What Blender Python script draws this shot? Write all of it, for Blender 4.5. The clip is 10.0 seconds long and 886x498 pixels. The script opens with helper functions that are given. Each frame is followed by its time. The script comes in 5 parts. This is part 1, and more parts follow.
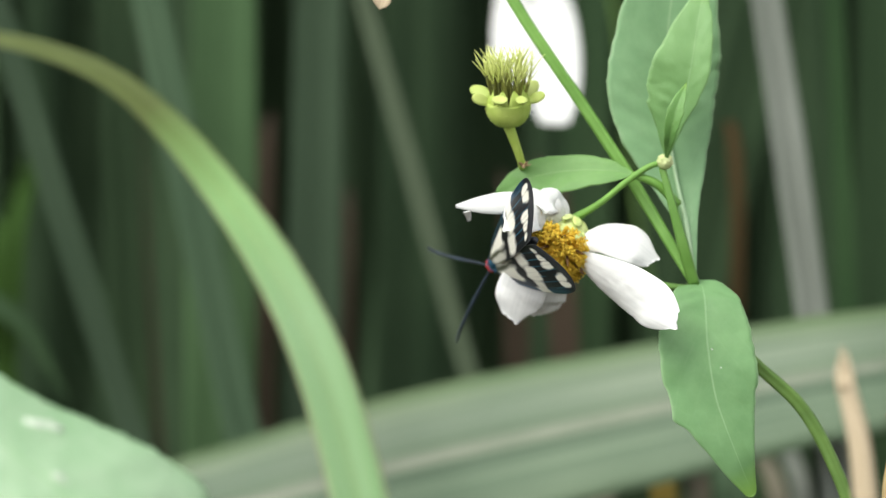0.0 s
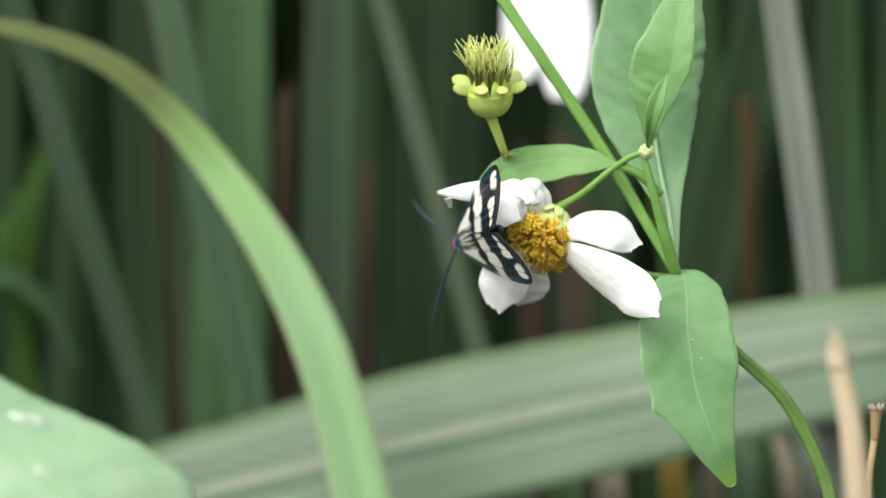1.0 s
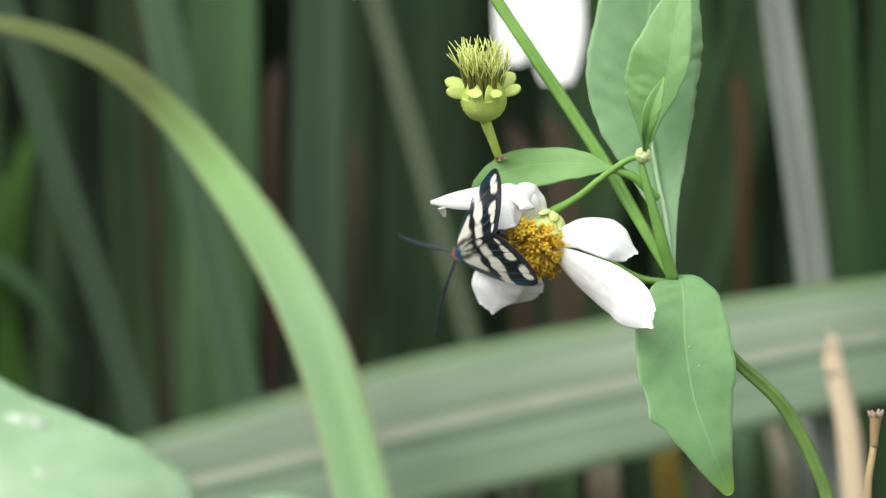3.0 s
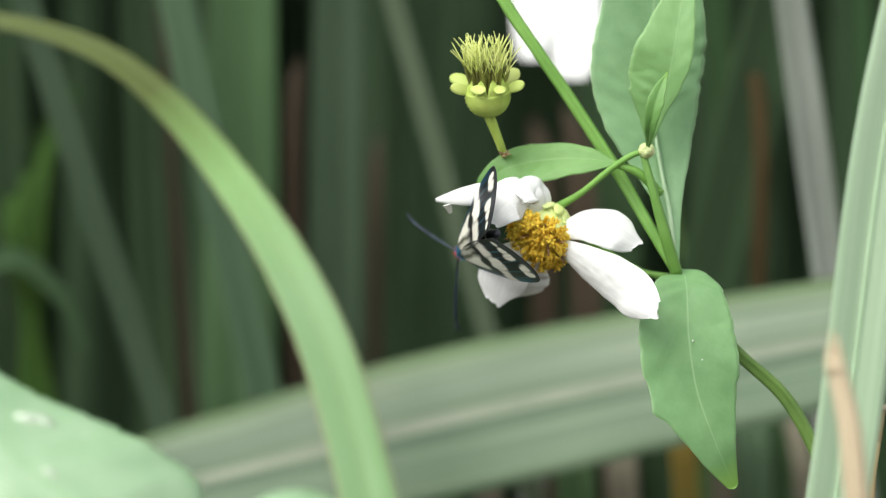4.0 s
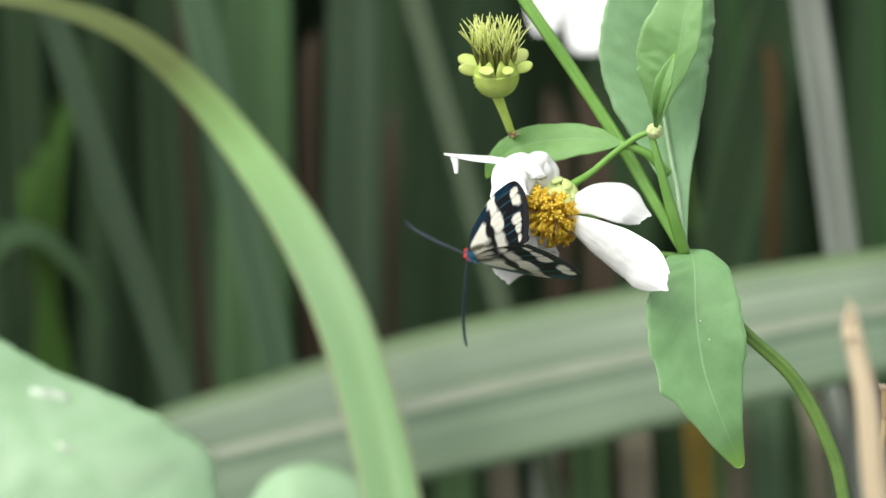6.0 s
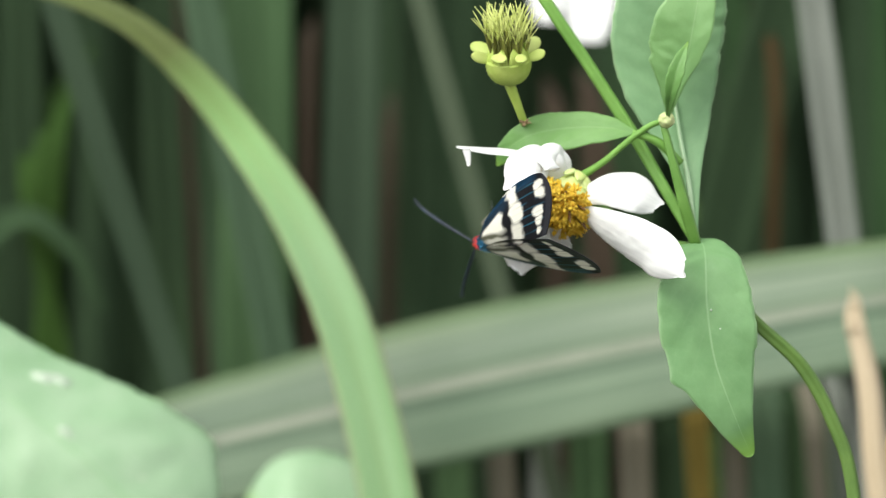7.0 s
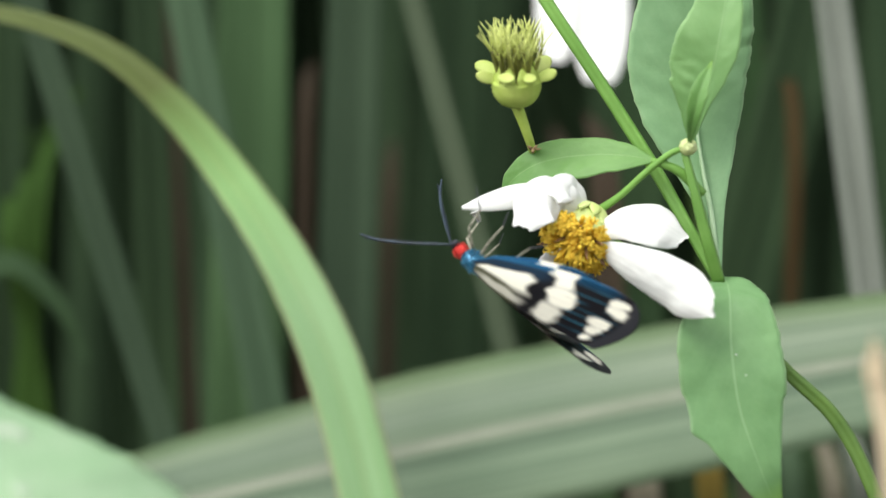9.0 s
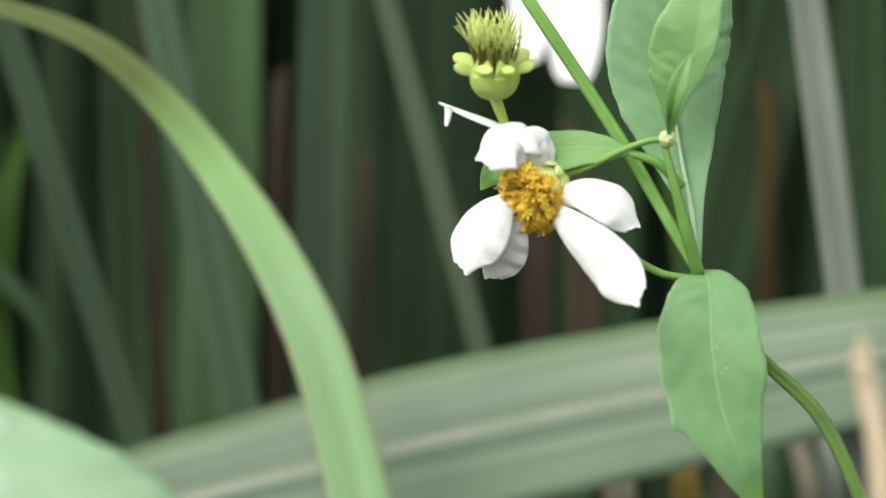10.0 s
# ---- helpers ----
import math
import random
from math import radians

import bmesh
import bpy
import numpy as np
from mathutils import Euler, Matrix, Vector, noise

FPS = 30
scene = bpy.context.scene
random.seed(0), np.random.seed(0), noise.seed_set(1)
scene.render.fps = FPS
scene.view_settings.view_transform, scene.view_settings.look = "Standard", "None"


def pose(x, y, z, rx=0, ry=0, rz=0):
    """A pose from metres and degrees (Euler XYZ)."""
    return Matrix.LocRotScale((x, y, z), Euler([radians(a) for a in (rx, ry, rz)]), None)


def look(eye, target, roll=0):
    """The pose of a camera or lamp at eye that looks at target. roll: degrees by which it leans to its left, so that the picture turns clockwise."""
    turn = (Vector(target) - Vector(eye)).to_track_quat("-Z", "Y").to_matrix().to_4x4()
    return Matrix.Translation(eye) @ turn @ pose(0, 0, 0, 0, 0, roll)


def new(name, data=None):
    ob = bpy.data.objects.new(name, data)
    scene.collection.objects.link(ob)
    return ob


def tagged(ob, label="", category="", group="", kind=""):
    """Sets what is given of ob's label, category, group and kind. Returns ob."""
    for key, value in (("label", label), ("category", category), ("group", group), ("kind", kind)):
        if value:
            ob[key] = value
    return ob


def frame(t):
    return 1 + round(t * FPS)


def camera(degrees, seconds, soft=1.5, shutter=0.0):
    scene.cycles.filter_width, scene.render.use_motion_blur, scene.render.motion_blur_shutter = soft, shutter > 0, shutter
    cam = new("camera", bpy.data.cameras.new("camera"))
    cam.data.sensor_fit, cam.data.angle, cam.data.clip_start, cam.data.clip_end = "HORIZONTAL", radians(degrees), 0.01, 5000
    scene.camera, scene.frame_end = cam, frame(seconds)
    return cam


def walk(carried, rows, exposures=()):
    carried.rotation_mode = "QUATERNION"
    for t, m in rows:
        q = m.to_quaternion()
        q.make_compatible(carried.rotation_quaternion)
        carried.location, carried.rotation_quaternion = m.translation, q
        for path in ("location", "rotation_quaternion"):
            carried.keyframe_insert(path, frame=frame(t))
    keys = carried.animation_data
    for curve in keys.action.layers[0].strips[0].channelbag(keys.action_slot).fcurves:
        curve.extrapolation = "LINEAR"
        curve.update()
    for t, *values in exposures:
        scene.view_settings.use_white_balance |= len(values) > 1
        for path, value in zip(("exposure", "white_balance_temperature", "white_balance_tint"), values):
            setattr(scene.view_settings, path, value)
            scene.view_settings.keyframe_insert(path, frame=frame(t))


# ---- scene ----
# A moth on a small white flower, before a bed of reeds. Metres; the flower hangs 0.55 m over the ground.
Z0 = 0.55
FOCAL = 3688.0

# ---- camera ----
cam = camera(24.0, 10.0, soft=1.1, shutter=0.5)
cam.data.dof.use_dof = True
cam.data.dof.focus_distance = 0.318
cam.data.dof.aperture_fstop = 12.8
CAMERA_ROWS = [  # seconds, mm right, ahead, up, then degrees of yaw, pitch, roll
    ( 0.0,  -18.5,    0.0,  -17.0,  -2.82,   3.87,  -0.09),
    ( 0.5,  -16.0,    1.8,  -15.1,  -2.83,   3.43,  -0.05),
    ( 1.0,   -7.0,   -1.7,  -10.9,  -1.34,   2.53,  -0.25),
    ( 1.5,    2.2,   -1.0,    0.5,  -0.31,   0.68,  -0.01),
    ( 2.0,    2.8,   -0.7,   -0.6,  -0.34,   0.85,   0.08),
    ( 2.5,   -9.5,    4.0,   -2.9,  -2.02,   1.37,  -0.13),
    ( 4.0,   -2.8,    1.0,   -3.2,  -0.66,   1.24,   0.01),
    ( 4.5,   -6.8,    0.4,   -1.6,  -0.90,   0.64,  -0.20),
    ( 5.0,   -4.7,   -1.7,   -2.9,  -0.49,   0.85,  -0.00),
    ( 6.5,    0.0,    0.0,    0.0,   0.00,   0.00,  -0.00),
    ( 7.0,   -4.9,   -0.5,   -0.9,  -0.48,  -0.05,  -0.33),
    ( 7.5,   -9.4,   -2.8,    0.1,  -0.97,  -0.38,  -0.34),
    ( 8.0,   -4.7,   20.3,   -1.7,  -0.35,  -0.24,  -0.41),
    ( 8.5,   -6.5,   24.8,   -4.1,  -0.55,   0.25,  -0.47),
    ( 9.0,   -4.2,   27.4,   -5.6,  -0.40,   1.84,  -0.84),
    ( 9.5,   -5.4,   28.9,   -3.5,  -1.04,   1.25,  -0.76),
    (10.0,   -5.6,   29.7,   -8.2,  -1.27,   2.17,  -0.65),
]
walk(cam, [(t, pose(x / 1000, y / 1000, Z0 + z / 1000, 90 + pitch, roll, yaw))
           for t, x, y, z, yaw, pitch, roll in CAMERA_ROWS],
     exposures=[(0.0, 1.27), (1.5, 1.32), (4.5, 1.32), (7.5, 1.33), (8.5, 1.27), (10.0, 1.25)])

# ---- light: a bright overcast sky and a veiled, wide sun behind the camera ----
world = bpy.data.worlds.new("overcast_sky")
scene.world = world
world.use_nodes = True
wt = world.node_tree
sky = wt.nodes.new("ShaderNodeTexSky")
sky.sky_type = "NISHITA"
sky.sun_disc = False
sky.sun_elevation = radians(45)
sky.sun_rotation = radians(219)
soften = wt.nodes.new("ShaderNodeHueSaturation")
soften.inputs["Saturation"].default_value = 0.12
wt.links.new(sky.outputs[0], soften.inputs["Color"])
wt.links.new(soften.outputs[0], wt.nodes["Background"].inputs[0])
wt.nodes["Background"].inputs[1].default_value = 0.14
sun = new("sun", bpy.data.lights.new("sun", "SUN"))
sun.data.energy, sun.data.angle, sun.data.color = 1.3, radians(42), (1.0, 0.955, 0.87)
sun.matrix_world = look((-0.85, -1.05, 1.35), (0, 0, 0))


# ---- materials ----
def mat_base(name):
    m = bpy.data.materials.new(name)
    m.use_nodes = True
    t = m.node_tree
    return m, t, t.nodes["Principled BSDF"]


def node(t, kind, **values):
    n = t.nodes.new(kind)
    for key, value in values.items():
        n.inputs[key].default_value = value
    return n


def ramp(t, source, stops):
    r = t.nodes.new("ShaderNodeValToRGB")
    while len(r.color_ramp.elements) < len(stops):
        r.color_ramp.elements.new(0.5)
    for e, (p, c) in zip(r.color_ramp.elements, stops):
        e.position, e.color = p, (*c, 1)
    t.links.new(source, r.inputs[0])
    return r.outputs[0]


def math_node(t, op, a, b=None, c=None):
    n = t.nodes.new("ShaderNodeMath")
    n.operation = op
    for i, v in enumerate((a, b, c)):
        if v is None:
            continue
        if isinstance(v, (int, float)):
            n.inputs[i].default_value = v
        else:
            t.links.new(v, n.inputs[i])
    return n.outputs[0]


def mix(t, fac, a, b, mode="MIX"):
    n = t.nodes.new("ShaderNodeMix")
    n.data_type, n.blend_type = "RGBA", mode
    for sock, v in ((n.inputs[0], fac), (n.inputs[6], a), (n.inputs[7], b)):
        if isinstance(v, (int, float)):
            sock.default_value = v
        elif isinstance(v, tuple):
            sock.default_value = (*v, 1)
        else:
            t.links.new(v, sock)
    return n.outputs[2]


def translucent(m, t, bsdf, colour, share):
    """Lets some light through a thin leaf or petal."""
    tr = t.nodes.new("ShaderNodeBsdfTranslucent")
    t.links.new(colour, tr.inputs[0])
    ms = t.nodes.new("ShaderNodeMixShader")
    ms.inputs[0].default_value = share
    t.links.new(bsdf.outputs[0], ms.inputs[1])
    t.links.new(tr.outputs[0], ms.inputs[2])
    t.links.new(ms.outputs[0], t.nodes["Material Output"].inputs[0])


def uv_split(t):
    uv = t.nodes.new("ShaderNodeUVMap")
    sp = t.nodes.new("ShaderNodeSeparateXYZ")
    t.links.new(uv.outputs[0], sp.inputs[0])
    return sp.outputs[0], sp.outputs[1]


def blade_material(name, dark, light, rib, share=0.2, rough=0.45, stripes=26, rib_width=0.04, tip=None, gloss=0.5, tones=None, rim=None, along=None):
    """A long grass-like blade: fine lengthwise stripes, a paler midrib, blotches."""
    m, t, b = mat_base(name)
    u, v = uv_split(t)
    comb = t.nodes.new("ShaderNodeCombineXYZ")
    t.links.new(math_node(t, "MULTIPLY", u, 3.0), comb.inputs[0])
    t.links.new(math_node(t, "MULTIPLY", v, float(stripes)), comb.inputs[1])
    info = t.nodes.new("ShaderNodeObjectInfo")
    t.links.new(math_node(t, "MULTIPLY", info.outputs["Random"], 40.0), comb.inputs[2])
    fine = node(t, "ShaderNodeTexNoise", Scale=1.0, Detail=3.0)
    t.links.new(comb.outputs[0], fine.inputs["Vector"])
    wide = node(t, "ShaderNodeTexNoise", Scale=18.0, Detail=2.0)
    geo = t.nodes.new("ShaderNodeNewGeometry")
    t.links.new(geo.outputs["Position"], wide.inputs["Vector"])
    both = math_node(t, "ADD", math_node(t, "MULTIPLY", fine.outputs["Fac"], 0.65),
                     math_node(t, "MULTIPLY", wide.outputs["Fac"], 0.35))
    col = ramp(t, both, [(0.34, dark), (0.64, light)])
    off = math_node(t, "ABSOLUTE", math_node(t, "SUBTRACT", v, 0.5))
    ribf = math_node(t, "MAXIMUM", 0.0, math_node(t, "SUBTRACT", 1.0, math_node(t, "DIVIDE", off, rib_width)))
    col = mix(t, math_node(t, "MULTIPLY", ribf, 0.75), col, rib)
    if tones:
        # broad lengthwise stripes
        col = mix(t, 1.0, col, ramp(t, v, tones), "MULTIPLY")
    if along:
        # change of hue from one end to the other
        col = mix(t, 1.0, col, ramp(t, u, along), "MULTIPLY")
    if rim:
        # worn margins
        edge = math_node(t, "MAXIMUM", 0.0, math_node(t, "DIVIDE", math_node(t, "SUBTRACT", off, 0.42), 0.08))
        col = mix(t, math_node(t, "MULTIPLY", edge, 0.75), col, rim)
    if tip:
        # shaded side painted dark olive towards the tip, where the line begins
        tip_shade = math_node(t, "MINIMUM", 1.0, math_node(t, "MAXIMUM", 0.0, math_node(t, "DIVIDE", math_node(t, "SUBTRACT", 0.50, u), 0.12)))
        col = mix(t, math_node(t, "MULTIPLY", tip_shade, 0.93), col, tip)
    t.links.new(col, b.inputs["Base Color"])
    b.inputs["Specular IOR Level"].default_value = gloss
    b.inputs["Roughness"].default_value = rough
    bump = node(t, "ShaderNodeBump", Strength=0.35, Distance=0.0004)
    t.links.new(fine.outputs["Fac"], bump.inputs["Height"])
    t.links.new(bump.outputs[0], b.inputs["Normal"])
    translucent(m, t, b, col, share)
    return m


def leaf_material(name, dark, light, vein, share=0.25, rough=0.5):
    """A broad leaf: midrib, slanting side veins, mottling, a few pale specks."""
    m, t, b = mat_base(name)
    u, v = uv_split(t)
    off = math_node(t, "ABSOLUTE", math_node(t, "SUBTRACT", v, 0.5))
    geo = t.nodes.new("ShaderNodeNewGeometry")
    n1 = node(t, "ShaderNodeTexNoise", Scale=260.0, Detail=4.0)
    n2 = node(t, "ShaderNodeTexNoise", Scale=55.0, Detail=2.0)
    t.links.new(geo.outputs["Position"], n1.inputs["Vector"])
    t.links.new(geo.outputs["Position"], n2.inputs["Vector"])
    both = math_node(t, "ADD", math_node(t, "MULTIPLY", n1.outputs["Fac"], 0.4),
                     math_node(t, "MULTIPLY", n2.outputs["Fac"], 0.6))
    col = ramp(t, both, [(0.36, dark), (0.64, light)])
    midrib = math_node(t, "MAXIMUM", 0.0, math_node(t, "SUBTRACT", 1.0, math_node(t, "DIVIDE", off, 0.014)))
    run = math_node(t, "FRACT", math_node(t, "MULTIPLY", math_node(t, "SUBTRACT", u, math_node(t, "MULTIPLY", off, 0.5)), 8.0))
    side = math_node(t, "MAXIMUM", 0.0, math_node(t, "SUBTRACT", 1.0, math_node(
        t, "DIVIDE", math_node(t, "ABSOLUTE", math_node(t, "SUBTRACT", run, 0.5)), 0.07)))
    veins = math_node(t, "MAXIMUM", math_node(t, "MULTIPLY", midrib, 0.5), math_node(t, "MULTIPLY", math_node(t, "MULTIPLY", side, n2.outputs["Fac"]), 0.07))
    net = t.nodes.new("ShaderNodeTexVoronoi")
    net.feature = "DISTANCE_TO_EDGE"
    net.inputs["Scale"].default_value = 900.0
    t.links.new(geo.outputs["Position"], net.inputs["Vector"])
    lines = math_node(t, "SUBTRACT", 1.0, math_node(t, "MINIMUM", 1.0, math_node(t, "DIVIDE", net.outputs["Distance"], 0.16)))
    col = mix(t, math_node(t, "MULTIPLY", lines, 0.025), col, vein)
    n3 = node(t, "ShaderNodeTexNoise", Scale=1500.0, Detail=3.0)
    t.links.new(geo.outputs["Position"], n3.inputs["Vector"])
    col = mix(t, math_node(t, "MULTIPLY", n3.outputs["Fac"], 0.30), col, dark)
    col = mix(t, veins, col, vein)
    rim = math_node(t, "MAXIMUM", 0.0, math_node(t, "DIVIDE", math_node(t, "SUBTRACT", off, 0.475), 0.025))
    col = mix(t, math_node(t, "MULTIPLY", rim, 0.5), col, vein)
    end = math_node(t, "MAXIMUM", 0.0, math_node(t, "DIVIDE", math_node(t, "SUBTRACT", u, 0.88), 0.1))
    col = mix(t, math_node(t, "MULTIPLY", math_node(t, "MINIMUM", end, 1.0), 0.75), col, (0.19, 0.37, 0.045))
    vor = node(t, "ShaderNodeTexVoronoi", Scale=210.0)
    t.links.new(geo.outputs["Position"], vor.inputs["Vector"])
    speck = math_node(t, "LESS_THAN", vor.outputs["Distance"], 0.055)
    keep = math_node(t, "GREATER_THAN", node_value(t, vor), 0.72)
    col = mix(t, math_node(t, "MULTIPLY", math_node(t, "MULTIPLY", speck, keep), 0.8), col, (0.6, 0.66, 0.5))
    t.links.new(col, b.inputs["Base Color"])
    b.inputs["Roughness"].default_value = rough
    bump = node(t, "ShaderNodeBump", Strength=0.5, Distance=0.0004)
    t.links.new(math_node(t, "ADD", math_node(t, "MULTIPLY", n1.outputs["Fac"], 0.35), math_node(t, "SUBTRACT", math_node(t, "MULTIPLY", veins, 0.12), math_node(t, "MULTIPLY", lines, 0.04))),
                bump.inputs["Height"])
    t.links.new(bump.outputs[0], b.inputs["Normal"])
    translucent(m, t, b, col, share)
    return m


def node_value(t, vor):
    sp = t.nodes.new("ShaderNodeSeparateColor")
    t.links.new(vor.outputs["Color"], sp.inputs[0])
    return sp.outputs[0]


def plain_material(name, dark, light, scale=400.0, rough=0.6, share=0.0, bump_depth=0.0002, metal=0.0):
    """A surface mottled at two scales."""
    m, t, b = mat_base(name)
    geo = t.nodes.new("ShaderNodeNewGeometry")
    info = t.nodes.new("ShaderNodeObjectInfo")
    n1 = node(t, "ShaderNodeTexNoise", Scale=scale, Detail=4.0)
    n2 = node(t, "ShaderNodeTexNoise", Scale=scale / 6, Detail=2.0)
    for n in (n1, n2):
        t.links.new(geo.outputs["Position"], n.inputs["Vector"])
    both = math_node(t, "ADD", math_node(t, "MULTIPLY", n1.outputs["Fac"], 0.5), math_node(t, "MULTIPLY", n2.outputs["Fac"], 0.5))
    both = math_node(t, "ADD", both, math_node(t, "MULTIPLY", math_node(t, "SUBTRACT", info.outputs["Random"], 0.5), 0.2))
    col = ramp(t, both, [(0.3, dark), (0.7, light)])
    t.links.new(col, b.inputs["Base Color"])
    b.inputs["Roughness"].default_value = rough
    b.inputs["Metallic"].default_value = metal
    bump = node(t, "ShaderNodeBump", Strength=0.4, Distance=bump_depth)
    t.links.new(n1.outputs["Fac"], bump.inputs["Height"])
    t.links.new(bump.outputs[0], b.inputs["Normal"])
    if share:
        translucent(m, t, b, col, share)
    return m


def petal_material():
    m, t, b = mat_base("white_petal")
    u, v = uv_split(t)
    comb = t.nodes.new("ShaderNodeCombineXYZ")
    t.links.new(math_node(t, "MULTIPLY", u, 1.5), comb.inputs[0])
    t.links.new(math_node(t, "MULTIPLY", v, 14.0), comb.inputs[1])
    n = node(t, "ShaderNodeTexNoise", Scale=1.0, Detail=2.0)
    t.links.new(comb.outputs[0], n.inputs["Vector"])
    col = ramp(t, n.outputs["Fac"], [(0.3, (0.75, 0.77, 0.75)), (0.65, (0.83, 0.84, 0.82))])
    t.links.new(col, b.inputs["Base Color"])
    b.inputs["Roughness"].default_value = 0.55
    bump = node(t, "ShaderNodeBump", Strength=0.12, Distance=0.0003)
    t.links.new(n.outputs["Fac"], bump.inputs["Height"])
    t.links.new(bump.outputs[0], b.inputs["Normal"])
    translucent(m, t, b, col, 0.25)
    return m


def wing_material():
    """Scaled wing: its black, cream and blue areas come from the wing's own pattern."""
    m, t, b = mat_base("moth_wing")
    a = t.nodes.new("ShaderNodeAttribute")
    a.attribute_name = "pattern"
    n = node(t, "ShaderNodeTexNoise", Scale=2500.0, Detail=2.0)
    co = t.nodes.new("ShaderNodeTexCoord")
    t.links.new(co.outputs["Object"], n.inputs["Vector"])
    col = mix(t, math_node(t, "MULTIPLY", n.outputs["Fac"], 0.06), a.outputs["Color"], (0.02, 0.02, 0.03))
    t.links.new(col, b.inputs["Base Color"])
    t.links.new(a.outputs["Alpha"], b.inputs["Metallic"])
    b.inputs["Roughness"].default_value = 0.40
    b.inputs["Specular IOR Level"].default_value = 0.16
    bump = node(t, "ShaderNodeBump", Strength=0.3, Distance=0.0001)
    t.links.new(n.outputs["Fac"], bump.inputs["Height"])
    t.links.new(bump.outputs[0], b.inputs["Normal"])
    translucent(m, t, b, col, 0.12)
    return m


LEAF = leaf_material("flower_plant_leaf", (0.152, 0.308, 0.138), (0.235, 0.425, 0.205), (0.40, 0.56, 0.32))
LEAF_LOW = leaf_material("hanging_leaf", (0.132, 0.285, 0.105), (0.205, 0.388, 0.160), (0.36, 0.53, 0.29))
# a deeper, yellower green than the other leaves have
LEAF_DEEP = leaf_material("deep_green_leaf", (0.098, 0.240, 0.052), (0.160, 0.340, 0.086), (0.30, 0.46, 0.20))
LEAF_YOUNG = leaf_material("young_leaf", (0.150, 0.315, 0.100), (0.215, 0.405, 0.145), (0.33, 0.50, 0.25))
LEAF_BROAD = leaf_material("broad_leaf", (0.245, 0.41, 0.225), (0.355, 0.505, 0.325), (0.20, 0.40, 0.16), rough=0.5)
ARC = blade_material("arching_blade", (0.192, 0.370, 0.138), (0.310, 0.505, 0.240), (0.34, 0.49, 0.24), rough=0.6, rim=(0.30, 0.25, 0.14),
                     along=[(0.0, (0.85, 1.0, 0.5)), (0.36, (0.86, 1.0, 0.52)), (0.48, (0.94, 1.0, 0.78)), (0.63, (1.03, 1.0, 1.08))], tip=(0.078, 0.098, 0.018))
BAND = blade_material("lying_blade", (0.066, 0.113, 0.062), (0.200, 0.257, 0.166), (0.28, 0.30, 0.24), rib_width=0.05, rough=0.65, stripes=22,
                      tones=[(0.0, (0.60, 0.68, 0.48)), (0.08, (0.74, 0.84, 0.62)), (0.15, (0.98, 1.0, 0.98)), (0.30, (1.0, 1.0, 1.06)), (0.41, (0.86, 0.90, 0.88)), (0.49, (1.06, 1.0, 1.0)),
                             (0.53, (1.0, 1.0, 0.98)), (0.57, (0.68, 0.76, 0.75)), (0.64, (0.84, 0.92, 0.90)), (0.72, (0.98, 1.04, 1.04)), (1.0, (0.80, 0.88, 0.82))])
PALE_BLADE = blade_material("pale_blade", (0.25, 0.365, 0.23), (0.335, 0.445, 0.30), (0.30, 0.42, 0.28), rough=0.65, stripes=12)
# the next three greens are darkened: the bed's shade is put into them
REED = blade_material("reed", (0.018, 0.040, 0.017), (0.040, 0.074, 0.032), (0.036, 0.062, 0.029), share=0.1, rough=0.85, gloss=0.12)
REED_SHADE_DEEP = blade_material("deep_shade_tinted_reed", (0.013, 0.027, 0.012), (0.029, 0.053, 0.023), (0.026, 0.045, 0.020), share=0.1, rough=0.85, gloss=0.12)
REED_SHADE_MID = blade_material("shade_tinted_reed", (0.016, 0.033, 0.015), (0.036, 0.064, 0.030), (0.032, 0.054, 0.026), share=0.1, rough=0.85, gloss=0.12)
REED_GREY = blade_material("grey_reed", (0.035, 0.068, 0.036), (0.064, 0.106, 0.059), (0.064, 0.099, 0.055), share=0.1, rough=0.85, gloss=0.15)
REED_GREEN = blade_material("green_reed", (0.038, 0.077, 0.031), (0.066, 0.123, 0.052), (0.062, 0.11, 0.049), share=0.1, rough=0.85, gloss=0.15)
# dimmer green, again with the bed's shade in the colour
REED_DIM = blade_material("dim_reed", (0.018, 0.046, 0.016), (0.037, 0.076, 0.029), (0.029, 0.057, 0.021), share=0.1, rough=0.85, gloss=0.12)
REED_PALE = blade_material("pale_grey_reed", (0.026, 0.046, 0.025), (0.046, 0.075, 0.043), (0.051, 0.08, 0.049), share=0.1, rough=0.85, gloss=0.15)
REED_TAUPE = blade_material("taupe_reed", (0.050, 0.070, 0.040), (0.080, 0.108, 0.066), (0.075, 0.10, 0.06), share=0.1, rough=0.85, gloss=0.15)
REED_LIME = blade_material("lime_reed", (0.019, 0.050, 0.007), (0.038, 0.084, 0.014), (0.037, 0.080, 0.014), share=0.2, rough=0.8, gloss=0.15)
REED_DRY = blade_material("dry_reed", (0.103, 0.118, 0.097), (0.212, 0.235, 0.20), (0.19, 0.21, 0.178), share=0.1, rough=0.85, gloss=0.2)
REED_BROWN = blade_material("brown_reed", (0.030, 0.023, 0.015), (0.062, 0.046, 0.031), (0.055, 0.04, 0.026), share=0.05, rough=0.9, gloss=0.12)
REED_RUST = blade_material("rust_reed", (0.030, 0.020, 0.008), (0.058, 0.038, 0.015), (0.05, 0.032, 0.012), share=0.05, rough=0.9, gloss=0.12)
REED_DRAB = blade_material("drab_reed", (0.085, 0.080, 0.055), (0.165, 0.155, 0.115), (0.15, 0.14, 0.10), share=0.05, rough=0.9, gloss=0.12)
